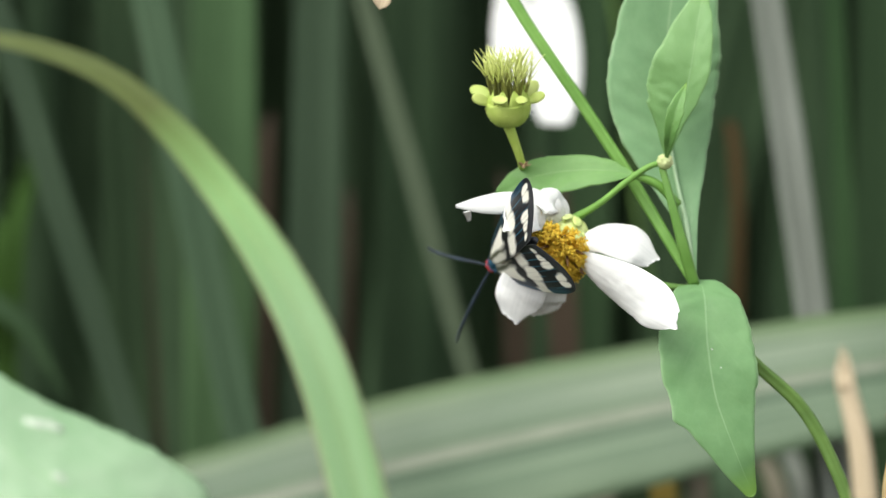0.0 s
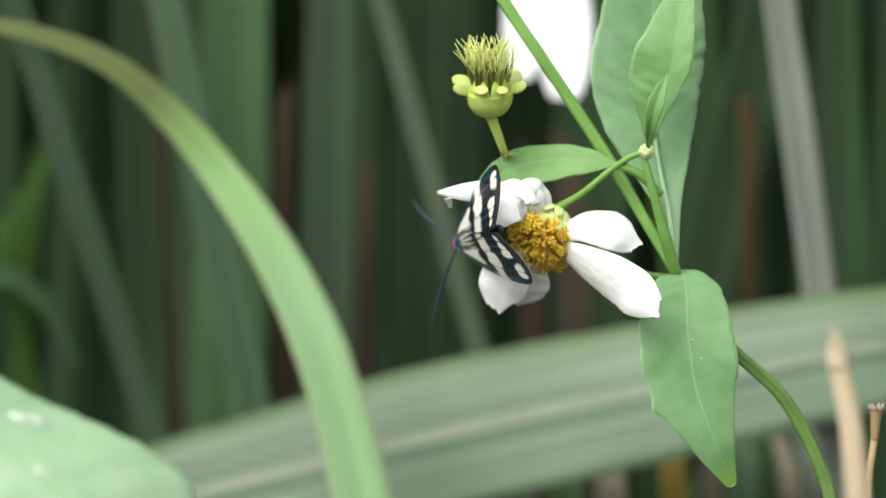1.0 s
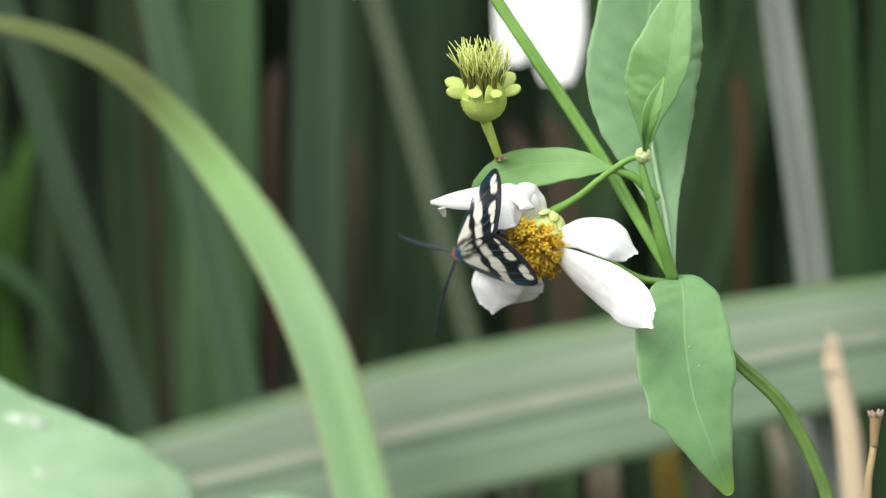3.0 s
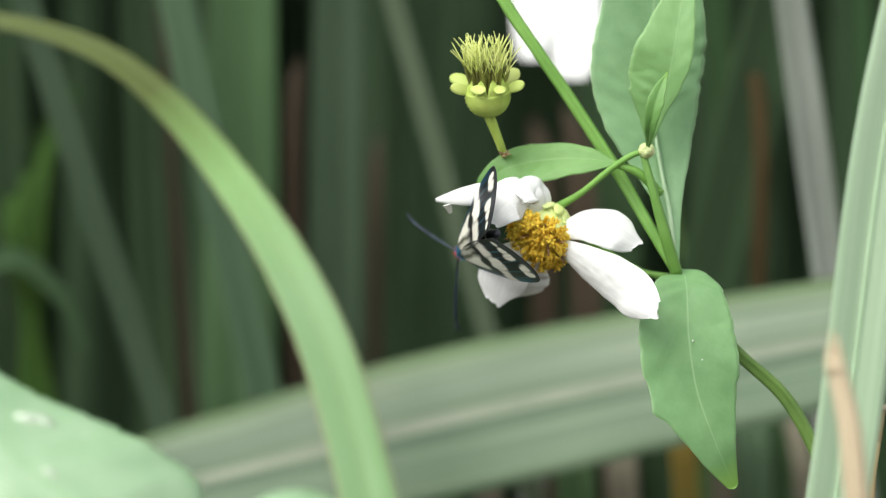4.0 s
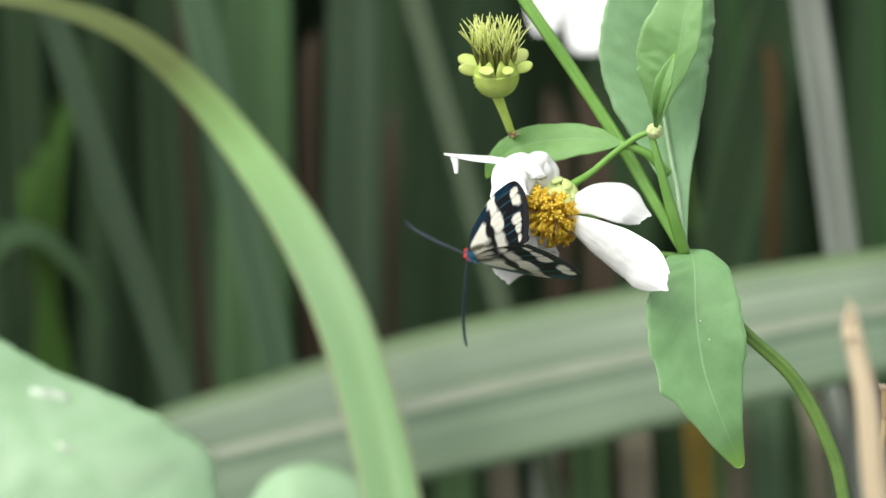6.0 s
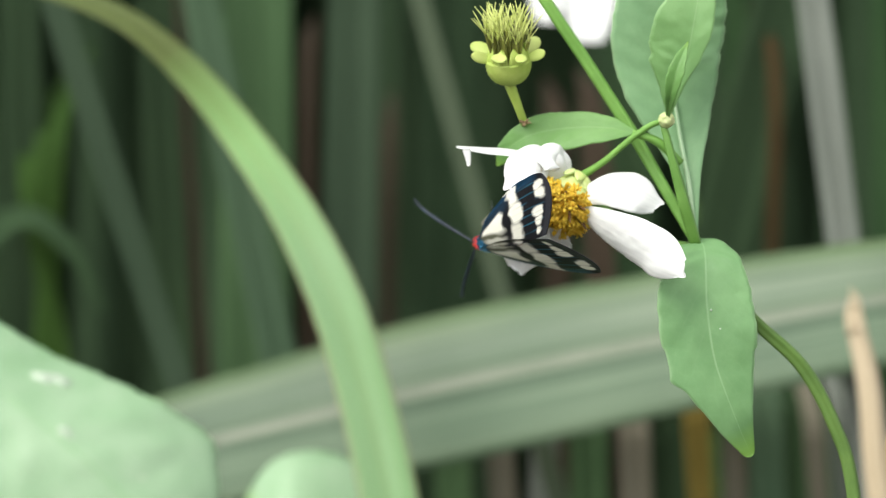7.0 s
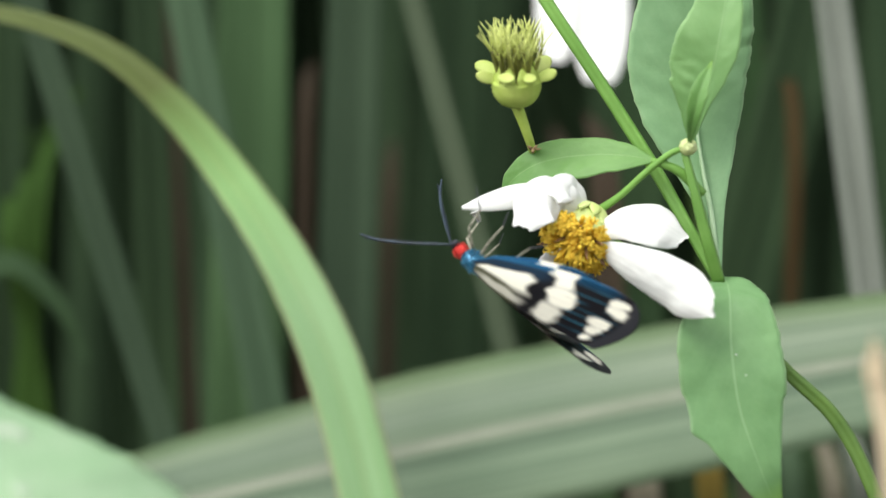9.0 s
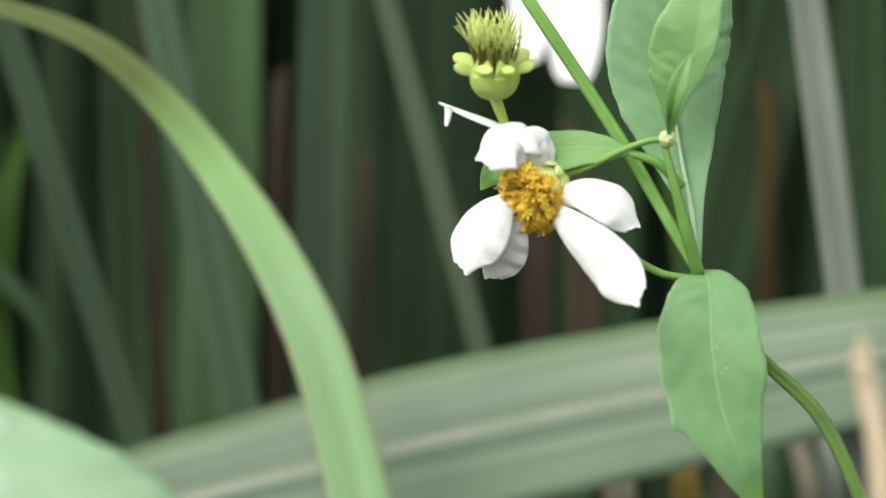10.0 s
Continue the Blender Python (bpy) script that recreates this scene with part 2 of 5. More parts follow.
REED_OCHRE = blade_material("ochre_reed", (0.100, 0.078, 0.016), (0.19, 0.145, 0.034), (0.17, 0.12, 0.03), share=0.05, rough=0.9, gloss=0.12)
STRAW = blade_material("straw", (0.36, 0.29, 0.18), (0.54, 0.45, 0.31), (0.50, 0.42, 0.29), share=0.1, rough=0.8)
SPECK = plain_material("dried_splash", (0.37, 0.465, 0.34), (0.46, 0.53, 0.43), 900)
BAND_RIB = plain_material("lying_blade_rib", (0.135, 0.165, 0.115), (0.265, 0.285, 0.220), 90, rough=0.7)
ARC_RIB = blade_material("arching_blade_rib", (0.22, 0.37, 0.14), (0.34, 0.50, 0.235), (0.34, 0.5, 0.23), rough=0.7,
                         along=[(0.0, (0.85, 1.0, 0.5)), (0.36, (0.86, 1.0, 0.52)), (0.48, (0.94, 1.0, 0.78)), (0.63, (1.03, 1.0, 1.08))], tip=(0.078, 0.098, 0.018))
PALE_RIB = plain_material("pale_blade_rib", (0.25, 0.37, 0.225), (0.31, 0.43, 0.275), 250, rough=0.7)
RIB_PALE = plain_material("leaf_midrib", (0.24, 0.38, 0.20), (0.36, 0.50, 0.31), 600)
STEM = plain_material("green_stem", (0.100, 0.240, 0.032), (0.172, 0.355, 0.066), 300)
STEM_MID = plain_material("mid_green_stem", (0.085, 0.205, 0.028), (0.150, 0.300, 0.060), 300)
STEM_DARK = plain_material("dark_green_stem", (0.048, 0.108, 0.014), (0.100, 0.192, 0.032), 300)
HEAD_GREEN = plain_material("involucre_green", (0.37, 0.52, 0.075), (0.53, 0.65, 0.16), 700, share=0.25)
INVOLUCRE = plain_material("involucre_lime", (0.62, 0.74, 0.23), (0.76, 0.84, 0.40), 700, share=0.2)
BUD = plain_material("bud_pale_green", (0.48, 0.58, 0.22), (0.66, 0.72, 0.40), 700, share=0.2)
TWIG = plain_material("dark_twig", (0.13, 0.085, 0.035), (0.30, 0.21, 0.10), 300)
TWIG_GOLD = plain_material("golden_twig", (0.22, 0.155, 0.06), (0.40, 0.30, 0.14), 300)
TWIG_PALE = plain_material("pale_twig", (0.20, 0.15, 0.10), (0.42, 0.35, 0.27), 500)
BRACT = plain_material("bract_yellow_green", (0.40, 0.52, 0.11), (0.58, 0.65, 0.22), 500, share=0.2)
ACHENE = plain_material("achene_brown", (0.055, 0.062, 0.012), (0.24, 0.26, 0.045), 900)
AWN = plain_material("awn_yellow", (0.42, 0.49, 0.10), (0.62, 0.68, 0.24), 900)
PETAL = petal_material()
MOTH_DARK_BLUE = plain_material("moth_dark_blue", (0.010, 0.014, 0.022), (0.035, 0.058, 0.085), 1500, rough=0.35, metal=0.3)
FLORET = plain_material("floret_yellow", (0.72, 0.44, 0.025), (0.94, 0.75, 0.09), 900, rough=0.75, share=0.35)
ANTHER = plain_material("anther_brown", (0.10, 0.05, 0.02), (0.22, 0.12, 0.04), 900)
SOIL = plain_material("soil", (0.02, 0.016, 0.012), (0.06, 0.048, 0.034), 30, rough=0.95, bump_depth=0.01)
WING = wing_material()
MOTH_BLUE = plain_material("moth_blue", (0.015, 0.07, 0.14), (0.05, 0.24, 0.38), 1500, rough=0.3, metal=0.5)
MOTH_BLACK = plain_material("moth_black", (0.008, 0.008, 0.012), (0.02, 0.024, 0.035), 1500, rough=0.4)
MOTH_RED = plain_material("moth_red", (0.45, 0.02, 0.015), (0.70, 0.05, 0.04), 2500, rough=0.7)
MOTH_CREAM = plain_material("moth_cream", (0.5, 0.47, 0.36), (0.68, 0.65, 0.52), 1500)
LEG = plain_material("moth_leg", (0.10, 0.10, 0.07), (0.42, 0.41, 0.32), 500)


# ---- shapes ----
def plan(u, v, depth=0.332):
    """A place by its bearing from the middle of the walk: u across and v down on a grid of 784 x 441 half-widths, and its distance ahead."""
    return Vector(((u - 784) * depth / FOCAL, depth, Z0 + (441 - v) * depth / FOCAL))


def smooth(points, n):
    """n + 1 points on a smooth line through the given ones (vectors of any length)."""
    p = [np.array(q, float) for q in points]
    p = [2 * p[0] - p[1], *p, 2 * p[-1] - p[-2]]
    step = [max(float(np.linalg.norm(p[i + 1] - p[i])), 1e-9) ** 0.5 if len(p[0]) > 1 else 1.0 for i in range(len(p) - 1)]
    out = []
    for i in range(n + 1):
        x = i / n * (len(p) - 3)
        k = min(int(x), len(p) - 4)
        f = x - k
        a, b, c, d = p[k:k + 4]
        e, g, h = step[k:k + 3]
        into = g * ((b - a) / e - (c - a) / (e + g) + (c - b) / g)
        away = g * ((c - b) / g - (d - b) / (g + h) + (d - c) / h)
        out.append(b + into * f + (3 * (c - b) - 2 * into - away) * f * f + (2 * (b - c) + into + away) * f ** 3)
    return out


def sheet(points, half, face=(0, -1, 0), fold=0.0, cup=0.0, wave=0.0, thick=0.0003, rows=40, cols=8, twist=0.0, tip=None, quilt=0.0, veins=9):
    """A leaf, blade or petal: a closed skin along a line. half(s, side) is its half width; face the side it shows;
    fold a V along the midrib, cup a rounded trough, wave an uneven edge, twist degrees from root to tip, tip(x) how far the end is drawn out,
    quilt the swelling between side veins."""
    line = [Vector(q) for q in smooth(points, rows)]
    top, low, uv = [], [], []
    face = Vector(face).normalized()
    for i, p in enumerate(line):
        s = i / rows
        tan = (line[min(i + 1, rows)] - line[max(i - 1, 0)]).normalized()
        across = tan.cross(face).normalized()
        if twist:
            across = Matrix.Rotation(radians(twist * s), 3, tan) @ across
        nor = across.cross(tan).normalized()
        for j in range(cols + 1):
            x = 2 * j / cols - 1
            w = half(s, 1 if x > 0 else -1)
            lift = fold * abs(x) * w + cup * x * x * w + wave * w * abs(x) * math.sin(s * 23 + (3 if x > 0 else 0)) * 0.5
            if quilt:
                swell = math.sin(math.pi * veins * (s - 0.13 * abs(x)) + (0.9 if x > 0 else 0.0)) ** 2 * abs(x) * (1.15 - x * x)
                lift += quilt * w * (swell * (0.6 + 0.6 * noise.noise((s * 7, x * 2, veins))) + 0.35 * noise.noise((s * 19, x * 4, 2.2)))
            q = p + across * (x * w) + nor * lift
            if tip:
                q = q + tan * tip(x) * max(0.0, (s - 0.6) / 0.4) ** 1.5
            thin = thick * (1 - 0.7 * abs(x) ** 4)
            top.append(q + nor * thin / 2)
            low.append(q - nor * thin / 2)
            uv.append((s, j / cols))
    n = cols + 1
    total = len(top)
    faces = []
    for i in range(rows):
        for j in range(cols):
            a, b, c, d = i * n + j, i * n + j + 1, (i + 1) * n + j + 1, (i + 1) * n + j
            faces.append((a, b, c, d))
            faces.append((a + total, d + total, c + total, b + total))
        for j, flip in ((0, False), (cols, True)):
            a, d = i * n + j, (i + 1) * n + j
            faces.append((a, d, d + total, a + total) if not flip else (d, a, a + total, d + total))
    for i, flip in ((0, True), (rows, False)):
        for j in range(cols):
            a, b = i * n + j, i * n + j + 1
            faces.append((a, b, b + total, a + total) if flip else (b, a, a + total, b + total))
    return top + low, faces, uv + uv


def tube(points, radii, n=24, sides=8, ridge=0.0):
    line = [Vector(q) for q in smooth(points, n)]
    rad = smooth([(r,) for r in radii], n)
    verts, faces, uv = [], [], []
    ref = Vector((0.31, -0.85, 0.42))
    for i, p in enumerate(line):
        tan = (line[min(i + 1, n)] - line[max(i - 1, 0)]).normalized()
        a = tan.cross(ref).normalized()
        b = tan.cross(a)
        for j in range(sides):
            w = 2 * math.pi * j / sides
            verts.append(p + (a * math.cos(w) + b * math.sin(w)) * max(rad[i][0], 1e-6) * (1 + ridge * math.cos(4 * w)))
            uv.append((i / n, j / sides))
    for i in range(n):
        for j in range(sides):
            k = (j + 1) % sides
            faces.append((i * sides + j, i * sides + k, (i + 1) * sides + k, (i + 1) * sides + j))
    faces.append(tuple(range(sides - 1, -1, -1)))
    faces.append(tuple(n * sides + j for j in range(sides)))
    return verts, faces, uv


def blob(centre, size, axis=(0, 0, 1), rings=10, sides=14, lump=0.0, profile=None):
    """A turned, slightly lumpy body about an axis. profile(s) gives its radius from 0 to 1 along it."""
    z = Vector(axis).normalized()
    x = z.orthogonal().normalized()
    y = z.cross(x)
    verts, faces, uv = [], [], []
    for i in range(rings + 1):
        s = i / rings
        r = profile(s) if profile else math.sin(math.pi * min(max(s, 0.02), 0.98))
        h = (2 * s - 1) if profile else -math.cos(math.pi * s)
        for j in range(sides):
            w = 2 * math.pi * j / sides
            k = 1 + lump * math.sin(5 * w + 3 * i)
            verts.append(Vector(centre) + z * h * size[1] + (x * math.cos(w) + y * math.sin(w)) * r * size[0] * k)
            uv.append((s, j / sides))
    for i in range(rings):
        for j in range(sides):
            k = (j + 1) % sides
            faces.append((i * sides + j, i * sides + k, (i + 1) * sides + k, (i + 1) * sides + j))
    faces.append(tuple(range(sides - 1, -1, -1)))
    faces.append(tuple(rings * sides + j for j in range(sides)))
    return verts, faces, uv


def joined(*shapes):
    verts, faces, uv = [], [], []
    for v, f, w in shapes:
        k = len(verts)
        verts += v
        uv += w
        faces += [tuple(i + k for i in face) for face in f]
    return verts, faces, uv


def mesh_of(name, shape, material, origin=(0, 0, 0), pattern=None):
    verts, faces, uv = shape
    o = Vector(origin)
    me = bpy.data.meshes.new(name)
    me.from_pydata([tuple(Vector(v) - o) for v in verts], [], faces)
    layer = me.uv_layers.new(name="UVMap")
    index = np.empty(len(me.loops), dtype=np.int32)
    me.loops.foreach_get("vertex_index", index)
    layer.data.foreach_set("uv", np.array(uv, dtype=np.float32)[index].ravel())
    me.polygons.foreach_set("use_smooth", [True] * len(me.polygons))
    if pattern is not None:
        at = me.color_attributes.new("pattern", "FLOAT_COLOR", "POINT")
        at.data.foreach_set("color", np.array(pattern, dtype=np.float32).ravel())
    me.materials.append(material)
    return me


PLACE = {}


def part(name, shape, material, parent=None, label="", origin=None, pattern=None):
    """One mesh object; its shape is given in the world, or in the parent's space where the parent is built in its own."""
    base = PLACE.get(parent.name, Vector()) if parent else Vector()
    o = Vector(origin) if origin is not None else (base if parent else Vector())
    ob = new(name, mesh_of(name, shape, material, o, pattern))
    ob.parent = parent
    ob.location = o - base
    PLACE[ob.name] = o
    if label:
        tagged(ob, label)
    return ob


def thing(name, at, label, category, group=""):
    """An Empty at the thing's base, to which its parts are tied."""
    ob = new(name)
    ob.empty_display_size = 0.01
    ob.location = at
    PLACE[ob.name] = Vector(at)
    return tagged(ob, label, category, group)


def taper(width, root=0.3, tip=0.0, belly=0.4):
    """Half width of a pointed leaf, widest at belly."""
    def half(s, side):
        if s < belly:
            k = root + (1 - root) * math.sin(s / belly * math.pi / 2)
        else:
            k = tip + (1 - tip) * math.cos((s - belly) / (1 - belly) * math.pi / 2) ** 0.9
        return max(width * k, 1e-5)
    return half


def through_widths(widths):
    line = smooth([(w,) for w in widths], 60)

    def half(s, side):
        return max(line[min(60, int(s * 60 + 0.5))][0], 1e-5)
    return half


def toothed(left, right, teeth=9, depth=0.05, bite=None):
    """Half width given side by side from root to tip, with small forward teeth; bite: where one edge is nicked."""
    lines = {-1: smooth([(w,) for w in left], 80), 1: smooth([(w,) for w in right], 80)}

    def half(s, side):
        x = s * 80
        k = min(int(x), 79)
        line = lines[side]
        w = line[k][0] * (1 - (x - k)) + line[k + 1][0] * (x - k)
        if bite and side > 0:
            w *= 1 + 0.11 * max(0.0, 1 - abs(s - bite + 0.02) / 0.03) - 0.05 * max(0.0, 1 - abs(s - bite - 0.03) / 0.04)
        saw = (s * teeth + (0.3 if side > 0 else 0)) % 1.0
        rough = depth * (1.1 * noise.noise((s * 9, side * 3.1, left[1] * 4000)) + 0.5 * noise.noise((s * 31, side * 2.3, left[1] * 3000)))
        return max(w * (1 + (0.4 * depth * (saw - 0.5) + rough) * min(1, 8 * s * (1 - s))), 1e-5)
    return half


# ---- ground ----
def build_ground():
    n = 60
    verts, faces, uv = [], [], []
    for i in range(n + 1):
        for j in range(n + 1):
            x, y = ((2 * i / n - 1) ** 3) * 400, ((2 * j / n - 1) ** 3) * 400 + 0.5
            verts.append((x, y, noise.noise((x * 4, y * 4, 0)) * 0.012 if abs(x) < 5 and abs(y) < 5 else 0))
            uv.append((i / n, j / n))
    for i in range(n):
        for j in range(n):
            a = i * (n + 1) + j
            faces.append((a, a + n + 1, a + n + 2, a + 1))
    tagged(part("ground", (verts, faces, uv), SOIL), "dark bare soil under the reeds", "ground", kind="structure")


build_ground()


# ---- reeds behind ----
def reed(top, low, width, material, label, group="reeds behind the flower", fold=0.25, tip=None):
    """An upright blade from the ground through two places, going on above."""
    top, low = Vector(top), Vector(low)
    run = (low - top).normalized()
    foot = low + run * ((low.z + 0.01) / -run.z)
    head = top - run * (tip if tip else 0.55)
    head.y += 0.05
    at = Vector((foot.x, foot.y, 0))
    ob = part("reed_blade", sheet([foot, foot.lerp(low, 0.5), low, top, head],
                                  through_widths([width * 0.45, width * 0.5, width * 0.5, width * 0.48, width * 0.1]),
                                  fold=fold, thick=0.0006, rows=30, cols=6), material, origin=at)
    part("midrib", sheet([q + Vector((0, -0.0007, 0)) for q in (foot, foot.lerp(low, 0.5), low, top, head)],
                         through_widths([width * 0.03] * 5), fold=-0.4, thick=0.0006, rows=30, cols=2), material, ob)
    return tagged(ob, label, "reed", group)


REEDS = [  # bearing at the top and the bottom, width, distance, surface
    (-60, 0, -10, 882, 90, 0.60, REED_SHADE_DEEP, "dark green reed blade, shade painted into its colour"),
    (40, 0, 60, 882, 60, 0.60, REED_SHADE_DEEP, "dark green reed blade, shade painted into its colour"),
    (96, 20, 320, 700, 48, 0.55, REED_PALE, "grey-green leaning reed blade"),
    (275, 0, 330, 882, 66, 0.60, REED_SHADE_DEEP, "dark green reed blade, shade painted into its colour"),
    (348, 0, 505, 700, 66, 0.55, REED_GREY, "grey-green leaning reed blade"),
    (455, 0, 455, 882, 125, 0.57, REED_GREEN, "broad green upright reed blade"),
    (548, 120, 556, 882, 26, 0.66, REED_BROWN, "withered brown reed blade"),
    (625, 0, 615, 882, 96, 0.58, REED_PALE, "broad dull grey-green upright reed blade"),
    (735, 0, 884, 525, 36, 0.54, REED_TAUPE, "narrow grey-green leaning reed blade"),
    (800, 0, 790, 882, 110, 0.64, REED_SHADE_MID, "dark green reed blade, shade painted into its colour"),
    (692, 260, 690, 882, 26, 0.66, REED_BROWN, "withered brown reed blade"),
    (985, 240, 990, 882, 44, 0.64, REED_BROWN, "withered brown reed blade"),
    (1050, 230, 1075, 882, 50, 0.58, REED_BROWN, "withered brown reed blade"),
    (1120, 0, 1110, 882, 90, 0.66, REED, "dark green reed blade, shade painted into its colour"),
    (1400, -40, 1230, 640, 120, 0.57, REED_SHADE_DEEP, "dark green leaning reed blade, shade painted into its colour"),
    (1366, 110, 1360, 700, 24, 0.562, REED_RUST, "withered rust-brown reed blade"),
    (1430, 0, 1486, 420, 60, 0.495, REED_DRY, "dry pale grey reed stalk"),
    (1536, 0, 1560, 700, 60, 0.57, REED_SHADE_MID, "dark green upright reed blade, shade painted into its colour"),
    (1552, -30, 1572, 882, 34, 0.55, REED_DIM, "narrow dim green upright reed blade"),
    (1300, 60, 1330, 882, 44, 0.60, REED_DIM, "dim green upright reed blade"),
    (1640, 0, 1600, 882, 90, 0.60, REED, "dark green reed blade, shade painted into its colour"),
    (1225, 700, 1240, 882, 44, 0.54, REED_OCHRE, "withered ochre reed blade"),
    (965, 770, 960, 882, 44, 0.55, REED_DRY, "pale grey reed blade low down"),
    (1380, 700, 1400, 882, 110, 0.60, REED_GREEN, "green reed blade low down"),
    (1436, 730, 1452, 882, 34, 0.56, REED_DRAB, "dull taupe reed stalk low down"),
    (1478, 700, 1500, 882, 34, 0.58, REED_DRY, "dry pale grey reed stalk"),
    (800, 745, 806, 882, 64, 0.57, REED_GREEN, "green reed blade low down"),
    (880, 740, 892, 882, 46, 0.58, REED_DRAB, "dull taupe reed blade low down"),
    (1040, 725, 1046, 882, 70, 0.57, REED_GREEN, "green reed blade low down"),
    (1296, 700, 1304, 882, 40, 0.575, REED_DRAB, "dull taupe reed blade low down"),
    (1120, 745, 1128, 882, 54, 0.56, REED_DRAB, "withered drab reed blade"),
    (1350, 690, 1362, 882, 60, 0.56, REED_GREY, "grey-green reed blade low down"),
]
for side in range(3):
    # short lime-green blades glimpsed through the gap
    x = 50 + side * 26
    reed(plan(x, 330 - side * 40, 0.592), plan(x + 26 - side * 20, 470, 0.592), 0.0056, REED_LIME, "lime green young reed blade", tip=0.03)
reed(plan(330, 300, 0.67), plan(345, 480, 0.67), 0.006, REED_BROWN, "withered brown reed blade")
for x0, y0, x1, y1, w, d, surface, text in REEDS:
    reed(plan(x0, y0, d), plan(x1, y1, d), w * d / FOCAL, surface, text, tip=0.02 if y0 > 100 else None)


def build_bent_reed():
    """A greyish blade that has bent over between the others."""
    d = 0.583
    foot = plan(-90, 900, d)
    at = Vector((foot.x - 0.01, foot.y, 0))
    pts = [at - Vector((0, 0, 0.01)), plan(-95, 1400, d), plan(-70, 700, d), plan(-20, 440, d), plan(50, 400, d), plan(120, 450, d), plan(185, 560, d)]
    k = d / FOCAL
    ob = part("reed_blade", sheet(pts, through_widths([24 * k, 26 * k, 26 * k, 24 * k, 21 * k, 16 * k, 3 * k]), face=(0.2, -1, 0.5), fold=0.3, thick=0.0006, rows=50, cols=6),
              REED, origin=at)
    tagged(ob, "bent-over grey-green reed blade", "reed", "reeds behind the flower")


build_bent_reed()


def build_reed_bed():
    """The depth of the reed bed: blades past counting, shade put into their green."""
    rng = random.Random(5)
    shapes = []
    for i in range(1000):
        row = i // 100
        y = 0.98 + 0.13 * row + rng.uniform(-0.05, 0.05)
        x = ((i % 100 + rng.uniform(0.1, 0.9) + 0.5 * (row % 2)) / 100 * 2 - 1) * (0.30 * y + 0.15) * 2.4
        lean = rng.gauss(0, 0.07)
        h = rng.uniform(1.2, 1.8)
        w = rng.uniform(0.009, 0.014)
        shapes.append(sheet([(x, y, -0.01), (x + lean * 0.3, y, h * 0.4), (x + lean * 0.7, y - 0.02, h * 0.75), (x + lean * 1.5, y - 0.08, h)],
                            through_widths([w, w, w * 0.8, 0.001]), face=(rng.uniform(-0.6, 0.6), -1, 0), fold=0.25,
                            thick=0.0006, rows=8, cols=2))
    tagged(part("reed_bed", joined(*shapes), REED_SHADE_MID), "dense bed of reeds, shade painted into their dark green", "reeds", kind="stuff")


build_reed_bed()


# ---- the blade that lies across, and the arching one ----
def midrib(parent, pts, width, material, face, lift):
    """A pale raised rib along a blade."""
    up = Vector(face).normalized() * lift
    part("midrib", sheet([Vector(p) + up for p in pts], through_widths([width] * len(pts)), face=face, fold=-0.5, thick=0.0006, rows=80, cols=2), material, parent)


def build_band():
    d = 0.495
    pts = [plan(-500, 1010, 0.525), plan(40, 880, 0.51), plan(390, 790, 0.505), plan(800, 690, d), plan(1200, 605, 0.487),
           plan(1568, 535, 0.478), plan(2100, 470, 0.525), plan(2700, 560, 0.56), plan(3100, 1300, 0.58)]
    end = pts[-1].copy()
    end.z = -0.01
    pts.append(end)
    k = d / FOCAL
    ob = part("lying_reed_blade", sheet(pts, through_widths([40 * k, 85 * k, 118 * k, 136 * k, 128 * k, 112 * k, 105 * k, 100 * k, 90 * k, 60 * k]),
                                        face=(0, -1, 0.35), fold=-0.10, thick=0.0008, rows=80, cols=10), BAND,
              origin=(end.x, end.y, 0))
    midrib(ob, pts, 15 * k, BAND_RIB, (0, -1, 0.35), 0.0005)
    tagged(ob, "broad grey-green reed blade bent across behind the flower", "reed")


def build_arc():
    d = 0.46
    pts = [plan(-420, 60, 0.47), plan(-200, -5, 0.465), plan(10, -14, 0.46), plan(130, 12, d), plan(236, 60, d), plan(342, 152, d), plan(440, 272, d), plan(524, 398, d),
           plan(596, 545, d), plan(646, 700, d), plan(690, 882, d), plan(740, 1200, 0.46)]
    foot = Vector((pts[-1].x + 0.02, pts[-1].y + 0.01, -0.01))
    pts.append(foot)
    k = d / FOCAL / 2
    ob = part("arching_blade", sheet(pts, through_widths([6 * k, 18 * k, 30 * k, 38 * k, 48 * k, 62 * k, 74 * k, 86 * k, 97 * k, 100 * k, 104 * k, 106 * k, 100 * k]),
                                     face=(0.1, -1, 0.45), fold=0.25, thick=0.0007, rows=90, cols=8), ARC,
              origin=(foot.x, foot.y, 0))
    midrib(ob, pts, 8 * k, ARC_RIB, (0.1, -1, 0.45), 0.0005)
    return tagged(ob, "light green grass blade arching over beside the flower", "grass blade")


def build_swaying_blade():
    d = 0.305
    low, top = plan(1345, 860, d), plan(1520, 0, d)
    run = (low - top).normalized()
    foot = low + run * (low.z / -run.z)
    head = top - run * 0.25 + Vector((0.03, 0, -0.01))
    k = d / FOCAL / 2
    pts = [foot - Vector((0, 0, 0.01)), foot.lerp(low, 0.5), low, top, head]
    ob = part("swaying_blade", sheet(pts, through_widths([90 * k, 100 * k, 112 * k, 105 * k, 8 * k]), fold=0.3, thick=0.0006, rows=60, cols=8),
              PALE_BLADE, origin=(foot.x, foot.y, 0))
    midrib(ob, pts, 9 * k, PALE_RIB, (0, -1, 0), 0.0005)
    return tagged(ob, "pale green grass blade swinging in the wind", "grass blade")


build_band()
arc_blade = build_arc()
swaying_blade = build_swaying_blade()


